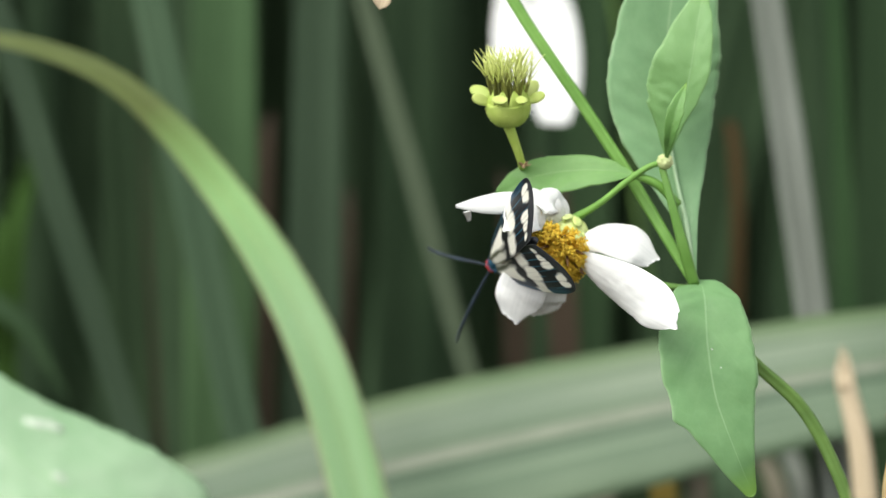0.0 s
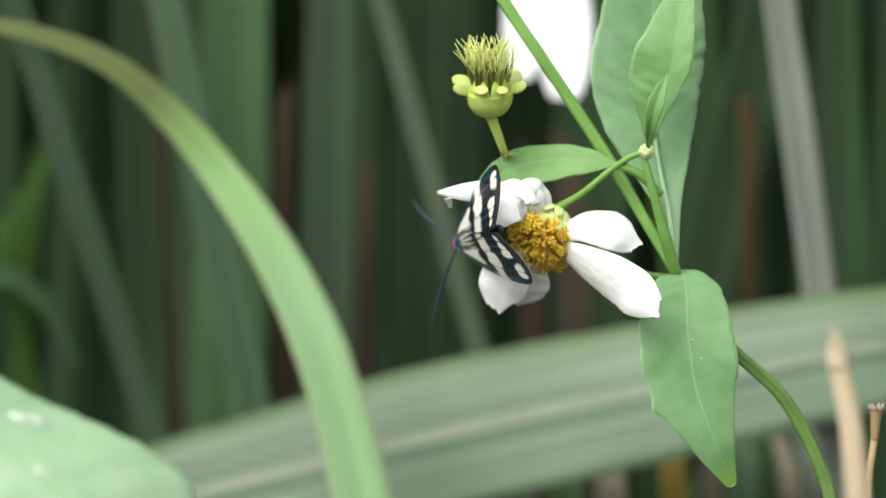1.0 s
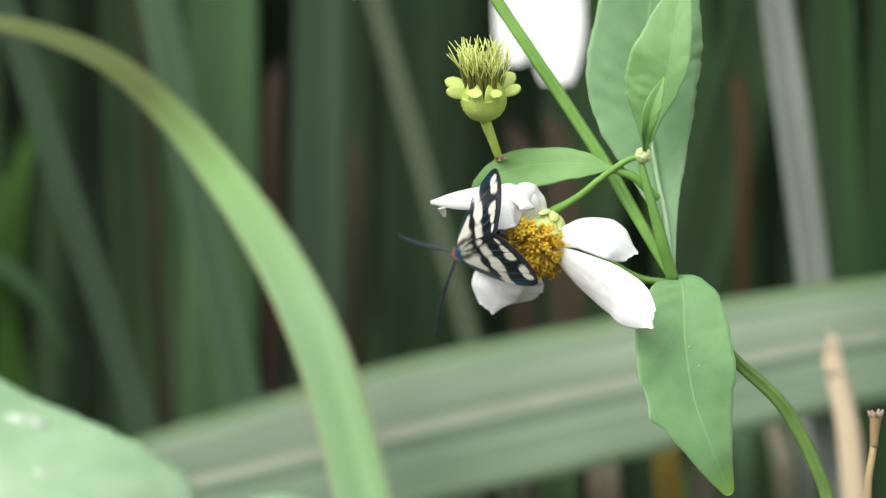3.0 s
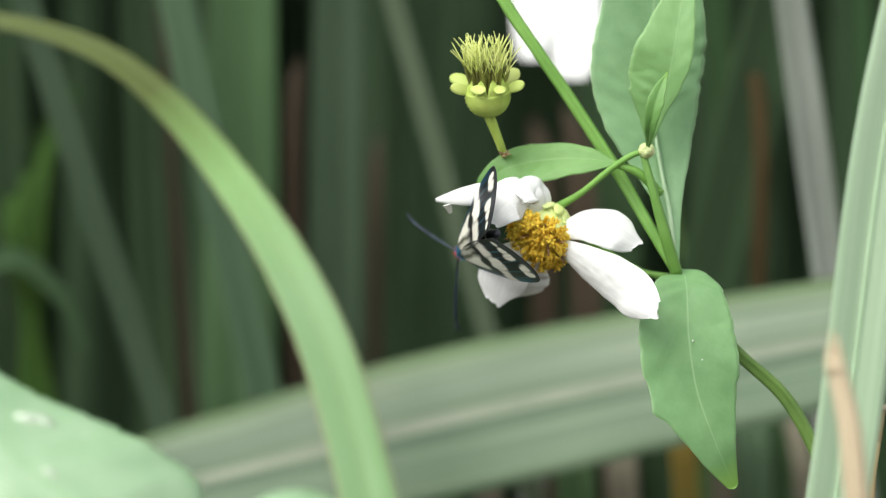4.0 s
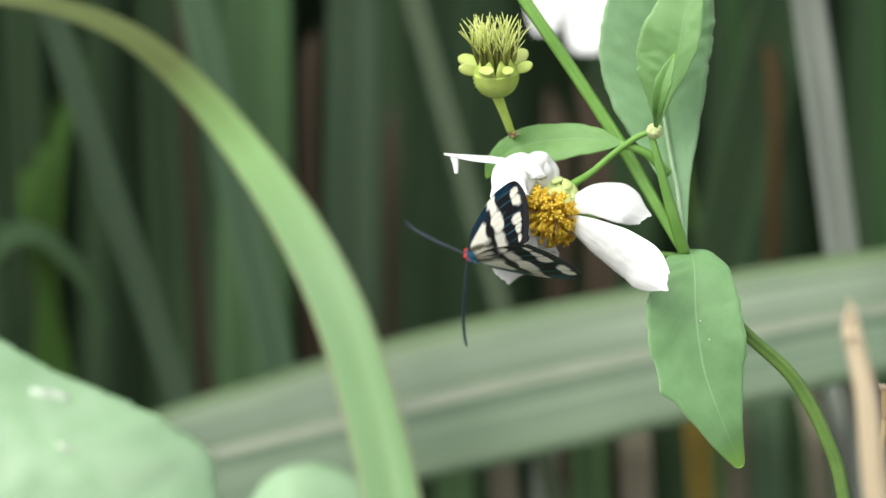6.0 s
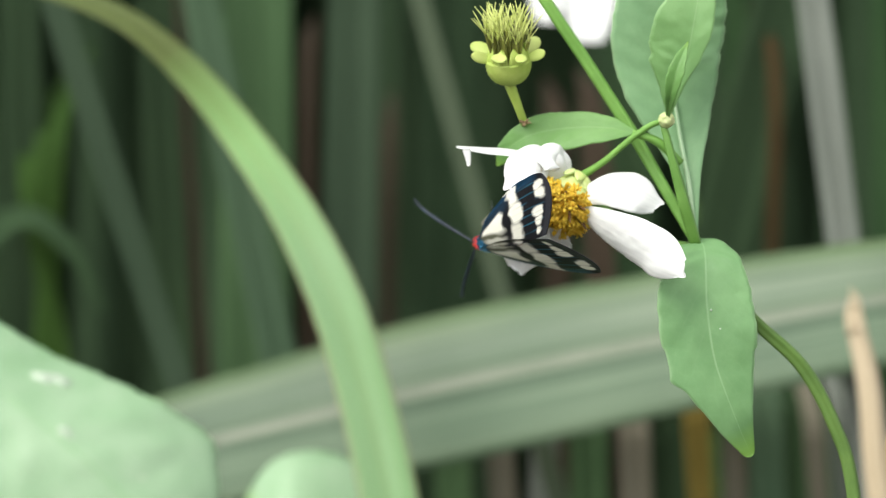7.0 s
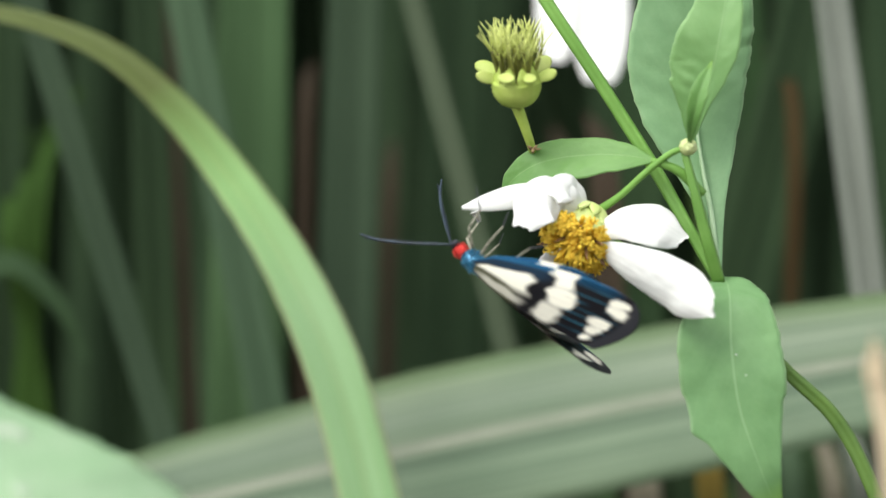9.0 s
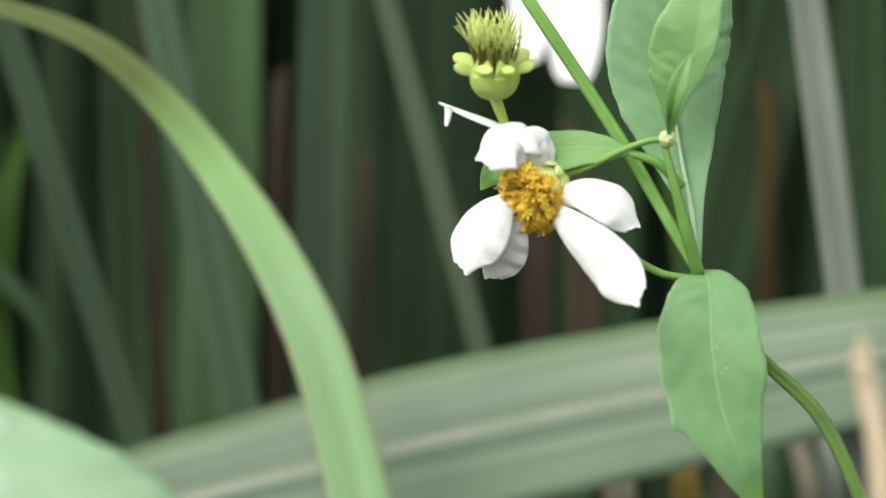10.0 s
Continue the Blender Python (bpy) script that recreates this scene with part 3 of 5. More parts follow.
# ---- broad leaves low in front ----
def build_broad_leaf():
    d = 0.25
    k = d / FOCAL
    base = plan(-360, 470, d)
    foot = Vector((base.x - 0.012, base.y + 0.01, 0))
    ob = thing("broad_leaf_plant", foot, "pale green broad toothed leaf with white specks on its stalk", "plant")
    part("leaf_stalk", tube([foot - Vector((0, 0, 0.01)), foot.lerp(base, 0.5) + Vector((-0.006, 0, 0)), base + Vector((-0.003, 0, 0.004)), base], [0.0016, 0.0013, 0.001, 0.0008]), STEM, ob)
    pts = [base, plan(-160, 605, d), plan(0, 722, d - 0.001), plan(140, 835, d - 0.003), plan(270, 960, d - 0.003), plan(365, 1065, d)]
    shape = sheet(pts, toothed([12 * k, 96 * k, 132 * k, 184 * k, 190 * k, 14 * k], [12 * k, 92 * k, 140 * k, 172 * k, 168 * k, 12 * k], 30, 0.055),
                  face=(-0.1, -0.75, 0.6), fold=-0.20, cup=-0.10, wave=0.05, thick=0.0005, rows=120, cols=22, quilt=0.06, veins=9)
    leaf = part("leaf", shape, LEAF_BROAD, ob)
    skin = shape[0][:121 * 23]
    rng = random.Random(21)
    for u, v, w, wide in ((64, 693, 15, 1.5), (92, 694, 14, 1.6), (112, 780, 11, 1.2), (126, 787, 6, 1.0)):
        want = plan(u, v, d)
        i = min(range(24, len(skin) - 24), key=lambda q: (skin[q].x - want.x) ** 2 + (skin[q].z - want.z) ** 2)
        nor = (skin[i + 1] - skin[i - 1]).cross(skin[i + 23] - skin[i - 23]).normalized()
        nor = nor if nor.y < 0 else -nor
        ax = Vector((1, 0, 0)) - nor * nor.x
        ax.normalize()
        ay = nor.cross(ax)
        ring = [(math.cos(a), math.sin(a), rng.uniform(0.75, 1.15)) for a in [2 * math.pi * j / 14 for j in range(14)]]
        verts = [skin[i] + nor * 0.00012] + [skin[i] + nor * 0.00006 + (ax * c * wide + ay * e * 0.8) * r * w * k for c, e, r in ring] + [skin[i] - nor * 0.0001 + (ax * c * wide + ay * e * 0.8) * r * w * k for c, e, r in ring]
        faces = [(0, 1 + j, 1 + (j + 1) % 14) for j in range(14)] + [(1 + j, 15 + j, 15 + (j + 1) % 14, 1 + (j + 1) % 14) for j in range(14)]
        part("white_speck", (verts, faces, [(0.5, 0.5)] * 29), SPECK, leaf, "dried white splash")
    return ob


def build_low_leaf():
    d = 0.469
    k = d / FOCAL
    base = plan(690, 1150, d)
    foot = Vector((base.x, base.y, 0))
    ob = thing("low_leaf_plant", foot, "bright green leaf rising beside the arching blade", "plant")
    part("leaf_stalk", tube([foot - Vector((0, 0, 0.01)), foot.lerp(base, 0.5), base], [0.0014, 0.0012, 0.001]), STEM, ob)
    part("leaf", sheet([base, plan(645, 1000, d), plan(585, 915, d), plan(505, 876, d), plan(420, 930, d + 0.004)],
                       toothed([5 * k, 85 * k, 100 * k, 84 * k, 10 * k], [5 * k, 85 * k, 104 * k, 78 * k, 10 * k], 14, 0.03),
                       face=(0, -0.8, 0.6), cup=-0.1, thick=0.0005, rows=50, cols=12), LEAF_BROAD, ob)


broad_leaf = build_broad_leaf()
build_low_leaf()


# ---- dry stalks ----
def build_straw(x0, y0, x1, y1, w, d, surface, text):
    top, low = plan(x0, y0, d), plan(x1, y1, d)
    run = (low - top).normalized()
    foot = low + run * (low.z / -run.z)
    k = w * d / FOCAL / 2
    ob = thing("dry_stalk", (foot.x, foot.y, 0), text, "dry stalk")
    part("stalk", tube([foot - Vector((0, 0, 0.01)), foot.lerp(low, 0.5), low, top.lerp(low, 0.4) + Vector((0.0006, 0, 0)), top.lerp(low, 0.08)],
                       [k, k, k, k * 0.9, k * 0.75], n=30, sides=14, ridge=0.06), surface, ob)
    for x, y, rise, w in ((0.45, -0.2, 0.9, 0.4), (-0.40, -0.3, 0.3, 0.45), (0.05, 0.3, 1.3, 0.35), (-0.1, -0.5, -0.6, 0.4)):
        root = top.lerp(low, 0.14) + Vector((k * x, k * y, 0))
        part("splinter", tube([root, top.lerp(low, 0.06) + Vector((k * x, k * y, 0)), top + Vector((k * x * 0.7, k * y, k * rise))], [k * w, k * w * 0.8, k * 0.1], n=8, sides=6), surface, ob, "frayed broken end")
    return ob


straw = build_straw(1498, 548, 1548, 882, 46, 0.245, STRAW, "broken straw-coloured dry stalk")


def build_twig():
    """A thin withered stalk whose spent head is a narrow dark cup with a frayed rim."""
    d = 0.333
    k = d / FOCAL
    top, low = plan(1566, 688, d), plan(1548, 900, d)
    foot = Vector((low.x - 0.004, low.y, 0))
    ob = thing("dry_twig", foot, "thin golden-brown dry twig with a frayed dark cup", "dry twig")
    neck = plan(1563, 728, d)
    part("stalk", tube([foot - Vector((0, 0, 0.01)), foot.lerp(low, 0.6), low, plan(1552, 800, d), plan(1561, 745, d), neck], [8 * k, 8 * k, 8 * k, 7.5 * k, 6.5 * k, 6 * k], n=40), TWIG_GOLD, ob)
    cup = part("cup", tube([neck - Vector((0, 0, 8 * k)), neck.lerp(top, 0.5), top, top + Vector((k, 0, 10 * k))], [6.5 * k, 8.5 * k, 10 * k, 11.5 * k], n=14, sides=10), TWIG, ob, "dark brown withered cup")
    for i in range(9):
        a = i * math.tau / 9 + 0.3
        out = Vector((math.cos(a), math.sin(a), 0))
        rim = top + Vector((k, 0, 6 * k)) + out * 9 * k
        tip = rim + out * (5 + 3 * math.sin(2.3 * i)) * k + Vector((0, 0, (9 + 4 * math.sin(1.7 * i)) * k))
        part("fray", tube([rim, rim.lerp(tip, 0.6) + Vector((0, 0, 2 * k)), tip], [3.4 * k, 2.8 * k, 1.2 * k], n=6, sides=5), TWIG_PALE, cup, "pale frayed tip")


build_twig()


K = 0.332 / FOCAL


# ---- the white flower behind ----
def petal_half(w):
    """Half width of a strap-like petal: narrow root, broadest near the end, blunt."""
    def half(s, side):
        k = 0.30 + 0.70 * math.sin(min(1.0, s / 0.62) * math.pi / 2) if s < 0.62 else 1 - 0.52 * ((s - 0.62) / 0.38) ** 2.6
        return max(w * k, 1e-5)
    return half


def petal_tip(w):
    """Two or three blunt teeth at a petal's end."""
    return lambda x: w * K * (0.30 * (1 - abs(x) ** 2.2) + 0.20 * max(0.0, math.cos(4.4 * x + w)) - 0.12)


def build_back_flower():
    d = 0.56
    k = d / FOCAL
    base = plan(1330, 1500, 0.62)
    foot = Vector((base.x, base.y, 0))
    ob = thing("white_flower_behind", foot, "second white flower hanging out of focus behind the stem", "flower")
    c = plan(1005, -240, d)
    part("stem", tube([foot - Vector((0, 0, 0.01)), plan(1262, 640, 0.62), plan(1190, 150, 0.615), plan(1150, -190, 0.61), plan(1090, -300, 0.605), c], [0.0013, 0.0011, 0.001, 0.0009, 0.0008, 0.0008]), STEM_DARK, ob)
    part("disc", blob(c, (0.0055, 0.004), (0, -0.4, -1), lump=0.08), FLORET, ob)
    for x0, x1, y1, w in ((968, 962, 48, 34), (1036, 1038, 82, 48)):
        p0 = plan(x0, -220, d + 0.02)
        p1 = plan(x1, y1, d - 0.02)
        part("petal", sheet([p0, p0.lerp(p1, 0.5) + Vector((0, -0.003, 0)), p1], petal_half(w * k), face=(0, -1, 1.1), fold=0.1, thick=0.0002, rows=20, cols=8), PETAL, ob)


build_back_flower()


# ---- the flowering plant ----
def build_plant():
    low = plan(1500, 900)
    foot = Vector((low.x + 0.02, low.y + 0.01, 0))
    ob = thing("flowering_plant", foot, "slender green plant bearing a white flower and a seed head", "plant")
    part("stem", tube([foot - Vector((0, 0, 0.01)), foot.lerp(low, 0.6) + Vector((0.004, 0, 0)), plan(1488, 860), plan(1458, 765), plan(1400, 660), plan(1315, 580),
                       plan(1240, 500, 0.334), plan(1200, 436, 0.334)], [0.0014, 0.0012, 12 * K, 12 * K, 12 * K, 11 * K, 11 * K, 10 * K], n=60, sides=24, ridge=0.17), STEM_DARK, ob)
    part("stem", tube([plan(1212, 445), plan(1165, 365, 0.333), plan(1110, 270, 0.335), plan(1020, 130, 0.336), plan(925, -10, 0.336), plan(840, -140, 0.336), plan(700, -300, 0.336)],
                      [9 * K, 10 * K, 11 * K, 11 * K, 11 * K, 10.5 * K, 9 * K], n=50, sides=24, ridge=0.14), STEM, ob)
    part("branch", tube([plan(1208, 440), plan(1190, 380, 0.330), plan(1168, 300, 0.329), plan(1150, 232, 0.329)], [11 * K, 10.5 * K, 8 * K, 6 * K], n=24, sides=24, ridge=0.14), STEM_MID, ob)
    part("side_stem", tube([plan(1200, 446, 0.336), plan(1150, 438, 0.338), plan(1085, 402, 0.339), plan(1020, 366, 0.339)], [6 * K, 6.5 * K, 6.5 * K, 6 * K], n=20), STEM, ob)
    part("leaf_stalk", tube([plan(1180, 300, 0.331), plan(1140, 262, 0.330), plan(1095, 246, 0.330)], [9 * K, 8 * K, 6 * K], n=14), STEM, ob)
    # large leaf standing up, with two young ones before it
    part("leaf", sheet([plan(1208, 432, 0.331), plan(1197, 335, 0.334), plan(1180, 250, 0.337), plan(1166, 160, 0.338), plan(1160, 80, 0.338), plan(1165, 0, 0.337), plan(1185, -170, 0.334), plan(1205, -320, 0.330)],
                       toothed([6 * K, 16 * K, 52 * K, 90 * K, 103 * K, 97 * K, 60 * K, 2 * K], [4 * K, 20 * K, 50 * K, 80 * K, 98 * K, 97 * K, 60 * K, 2 * K], 17, 0.045),
                       face=(-0.05, -1, 0.25), fold=0.10, wave=0.05, rows=130, cols=22, quilt=0.05, veins=15), LEAF, ob)
    part("midrib", tube([plan(1205, 410, 0.3312), plan(1196, 335, 0.3328), plan(1180, 250, 0.3358), plan(1167, 160, 0.3372), plan(1161, 80, 0.3374), plan(1166, 0, 0.3366)], [3.5 * K, 4.5 * K, 3.2 * K, 2.2 * K, 1.8 * K, 1.4 * K], n=40, sides=7), RIB_PALE, ob, "silvery pale leaf midrib")
    part("young_leaf", sheet([plan(1160, 216, 0.331), plan(1178, 160, 0.329), plan(1192, 110, 0.328), plan(1203, 50, 0.327), plan(1216, -30, 0.327), plan(1230, -100, 0.328)],
                             toothed([3 * K, 44 * K, 70 * K, 66 * K, 40 * K, 2 * K], [3 * K, 10 * K, 24 * K, 36 * K, 25 * K, 2 * K], 9, 0.085), face=(-0.15, -1, 0.25), fold=0.10, wave=0.05, rows=80, cols=18, quilt=0.07, veins=9), LEAF_YOUNG, ob)
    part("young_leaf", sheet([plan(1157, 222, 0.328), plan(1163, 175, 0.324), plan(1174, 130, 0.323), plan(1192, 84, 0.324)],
                             toothed([2 * K, 11 * K, 14 * K, 1 * K], [2 * K, 11 * K, 14 * K, 1 * K], 7, 0.10), face=(-0.2, -1, 0.2), fold=0.4, rows=40, cols=10, quilt=0.2, veins=7), LEAF_DEEP, ob)
    # leaf hanging down
    part("leaf", sheet([plan(1216, 434, 0.333), plan(1222, 446, 0.331), plan(1226, 476, 0.329), plan(1228, 545, 0.327), plan(1242, 645, 0.326), plan(1276, 742, 0.326), plan(1306, 812, 0.328)],
                       toothed([5 * K, 40 * K, 64 * K, 80 * K, 74 * K, 38 * K, 10 * K], [5 * K, 42 * K, 66 * K, 88 * K, 80 * K, 44 * K, 13 * K], 6, 0.07, bite=0.715),
                       face=(0.05, -1, 0.25), fold=0.08, wave=0.06, rows=140, cols=22, quilt=0.055, veins=11, tip=lambda x: 8 * K * (1 - x * x)), LEAF_LOW, ob)
    for u, v in ((1252, 593), (1229, 624), (1228, 666), (1242, 693), (1236, 560)):
        part("white_speck", blob(plan(u, v, 0.3262), (2.0 * K, 1.0 * K), (0, -1, 0.2), rings=4, sides=7), SPECK, ob, "tiny white speck on a leaf")
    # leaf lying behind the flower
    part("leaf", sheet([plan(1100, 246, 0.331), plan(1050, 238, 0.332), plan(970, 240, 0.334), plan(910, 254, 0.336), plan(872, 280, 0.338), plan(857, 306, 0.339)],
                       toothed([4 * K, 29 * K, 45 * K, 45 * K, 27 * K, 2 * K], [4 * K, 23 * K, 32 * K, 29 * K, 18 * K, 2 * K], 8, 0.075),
                       face=(0.0, -0.94, 0.34), fold=0.12, rows=90, cols=18, quilt=0.07, veins=9), LEAF_DEEP, ob)
    # withered scales where the seed stalk meets the leaf
    for dx, dy, w in ((-9, -6, 3.0), (8, -8, 2.6), (0, 4, 3.4), (13, -2, 2.0)):
        a, b = plan(903, 231, 0.332), plan(903 + dx, 231 + dy, 0.331)
        part("withered_scale", tube([a, a.lerp(b, 0.6) + Vector((0, -1.5 * K, 0)), b], [w * K, w * K, 0.6 * K], n=6, sides=6), TWIG, ob, "dark brown withered scale")
    # drooping withered bract high up
    part("withered_tip", sheet([plan(700, -300, 0.336), plan(665, -170, 0.333), plan(648, -60, 0.331), plan(645, -48, 0.331)],
                               through_widths([3 * K, 20 * K, 16 * K, 1 * K]), fold=0.4, rows=30, cols=6), STRAW, ob)
    return ob


def build_flower_head(plant):
    pivot = plan(1150, 225, 0.329)
    n = Vector((-0.36, -0.64, -0.68)).normalized()
    c = plan(963, 380, 0.331)          # middle of the disc
    back = c - n * 0.0076
    stalk = part("flower_stalk", tube([pivot, plan(1128, 232, 0.329), plan(1085, 262, 0.330), plan(1042, 298, 0.332), back + n * 0.001], [5 * K, 5.5 * K, 5.5 * K, 6 * K, 9 * K], n=24),
                 STEM, plant, origin=pivot)
    knob = pivot + Vector((0.0004, -0.0006, 0.0001))
    bud = part("bud", blob(knob, (14 * K, 14 * K), (0.3, -0.3, 1), rings=12, sides=16, lump=0.04), BUD, plant, "small round pale green bud")
    for i in range(16):
        w, h = i * 2.39996, 0.95 - i * 0.09
        r = Vector((math.cos(w) * math.sqrt(1 - h * h), math.sin(w) * math.sqrt(1 - h * h), h))
        part("bud_scale", blob(knob + r * 13.2 * K, (4.2 * K, 2 * K), r, rings=5, sides=8), BUD, bud)
    head = part("flower_head", blob(back + n * 0.0024, (0.0040, 0.0036), n, rings=14, sides=18, lump=0.06, profile=lambda s: 0.28 + 0.72 * math.sin(min(1, s * 1.2) * math.pi / 2)),
                INVOLUCRE, plant, "white flower with a yellow disc and green involucre", origin=pivot)
    x = n.orthogonal().normalized()
    y = n.cross(x)
    # bracts under the petals
    for i in range(13):
        w = 2 * math.pi * i / 13
        r = x * math.cos(w) + y * math.sin(w)
        far = 0.0038 + 0.0004 * math.sin(i * 2.3)
        part("bract", sheet([back + r * 0.0016 - n * 0.0004, back + r * 0.0034 + n * 0.0010, back + r * far + n * 0.0024, back + r * (far + 0.0007) + n * 0.0040],
                            taper(0.0010, 0.8, 0.1), face=r, cup=-0.1, rows=10, cols=4), INVOLUCRE, head)
    # disc
    part("disc", blob(c - n * 0.0006, (0.0036, 0.0018), n, profile=lambda s: math.cos(max(0, s - 0.25) / 0.75 * math.pi / 2 * 0.93)), FLORET, head)
    rng = random.Random(3)
    open_floret = mesh_of("floret", joined(
        tube([(0, 0, -0.001), (0, 0, 0.0008), (0, 0, 0.0014)], [0.00022, 0.00030, 0.00042], n=5, sides=7),
        *[sheet([(0.0003 * math.cos(a), 0.0003 * math.sin(a), 0.0013), (0.0006 * math.cos(a), 0.0006 * math.sin(a), 0.0016), (0.0008 * math.cos(a), 0.0008 * math.sin(a), 0.0015)],
                through_widths([0.00018, 0.00018, 0.00002]), face=(0, 0, 1), thick=0.00006, rows=3, cols=2) for a in (0, 1.26, 2.51, 3.77, 5.03)]), FLORET)
    shut_floret = mesh_of("floret", joined(tube([(0, 0, -0.001), (0, 0, 0.0006), (0, 0, 0.0012), (0, 0, 0.0016)], [0.00024, 0.00032, 0.00036, 0.00005], n=8, sides=7)), FLORET)
    anther = mesh_of("floret", joined(tube([(0, 0, -0.001), (0, 0, 0.001), (0, 0, 0.0019)], [0.0002, 0.00026, 0.00008], n=6, sides=6)), ANTHER)
    for i in range(130):
        f = (i + 0.5) / 130
        tilt = 1.62 * math.sqrt(f)
        w = i * 2.39996
        out = x * math.cos(w) + y * math.sin(w)
        z = (n * math.cos(tilt) + out * math.sin(tilt)).normalized()
        spot = c - n * 0.0015 + n * 0.0022 * math.cos(tilt) + out * 0.0039 * math.sin(tilt)
        z = (z + Vector((rng.gauss(0, 0.22), rng.gauss(0, 0.22), rng.gauss(0, 0.22)))).normalized()
        fl = new("floret", rng.choice((open_floret, open_floret, shut_floret, shut_floret, anther if rng.random() < 0.35 else open_floret)))
        fl.parent = head
        s = rng.uniform(0.85, 1.25)
        fl.matrix_basis = Matrix.Translation(spot - pivot) @ z.to_track_quat("Z", "Y").to_matrix().to_4x4() @ Matrix.Diagonal((s, s, s * rng.uniform(0.85, 1.25), 1))
    # petals: line, half width, the side shown
    petals = [
        ([plan(996, 358, 0.332), plan(1050, 340, 0.330), plan(1100, 346, 0.329), plan(1137, 368, 0.330)], 39, (0, -1, 0.5)),
        ([plan(1000, 380, 0.331), plan(1062, 418, 0.326), plan(1122, 453, 0.322), plan(1172, 489, 0.3195)], 43, (0.3, -1, -0.55)),
        ([plan(975, 325, 0.332), plan(945, 300, 0.329), plan(910, 300, 0.327), plan(880, 335, 0.326)], 42, (-0.3, -1, 0.25)),
        ([plan(985, 322, 0.333), plan(968, 292, 0.331), plan(952, 282, 0.329), plan(940, 300, 0.327)], 26, (0.1, -1, 0.2)),
        ([plan(932, 384, 0.331), plan(915, 420, 0.332), plan(900, 464, 0.333), plan(893, 503, 0.334)], 46, (-0.3, -1, 0.2)),
        ([plan(955, 410, 0.332), plan(950, 445, 0.334), plan(944, 478, 0.336), plan(940, 504, 0.338)], 42, (0.0, -1, 0.1)),
    ]
    nodding = []
    for line, w, face in petals:
        one = part("petal", sheet(line, petal_half(w * K), face=face, cup=-0.25, wave=0.05 if w > 42.5 or w == 39 else 0.16, thick=0.00025, rows=36, cols=24, tip=petal_tip(w), quilt=0.10, veins=3), PETAL, head, origin=line[0])
        nodding.append(one)
    root = plan(935, 285, 0.331)
    torn = part("torn_petal", joined(
        sheet([root, plan(880, 272, 0.331), plan(830, 268, 0.331), plan(782, 264, 0.331)], through_widths([12 * K, 20 * K, 16 * K, 3 * K]), face=(0, -0.35, 1), cup=-0.2,
              thick=0.00025, rows=30, cols=8),
        sheet([plan(800, 268, 0.330), plan(803, 284, 0.330), plan(804, 298, 0.330)], through_widths([7 * K, 5 * K, 3 * K]), thick=0.0002, rows=8, cols=4)), PETAL, head, origin=root)
    return head, stalk, torn, nodding[:2], nodding[4:]


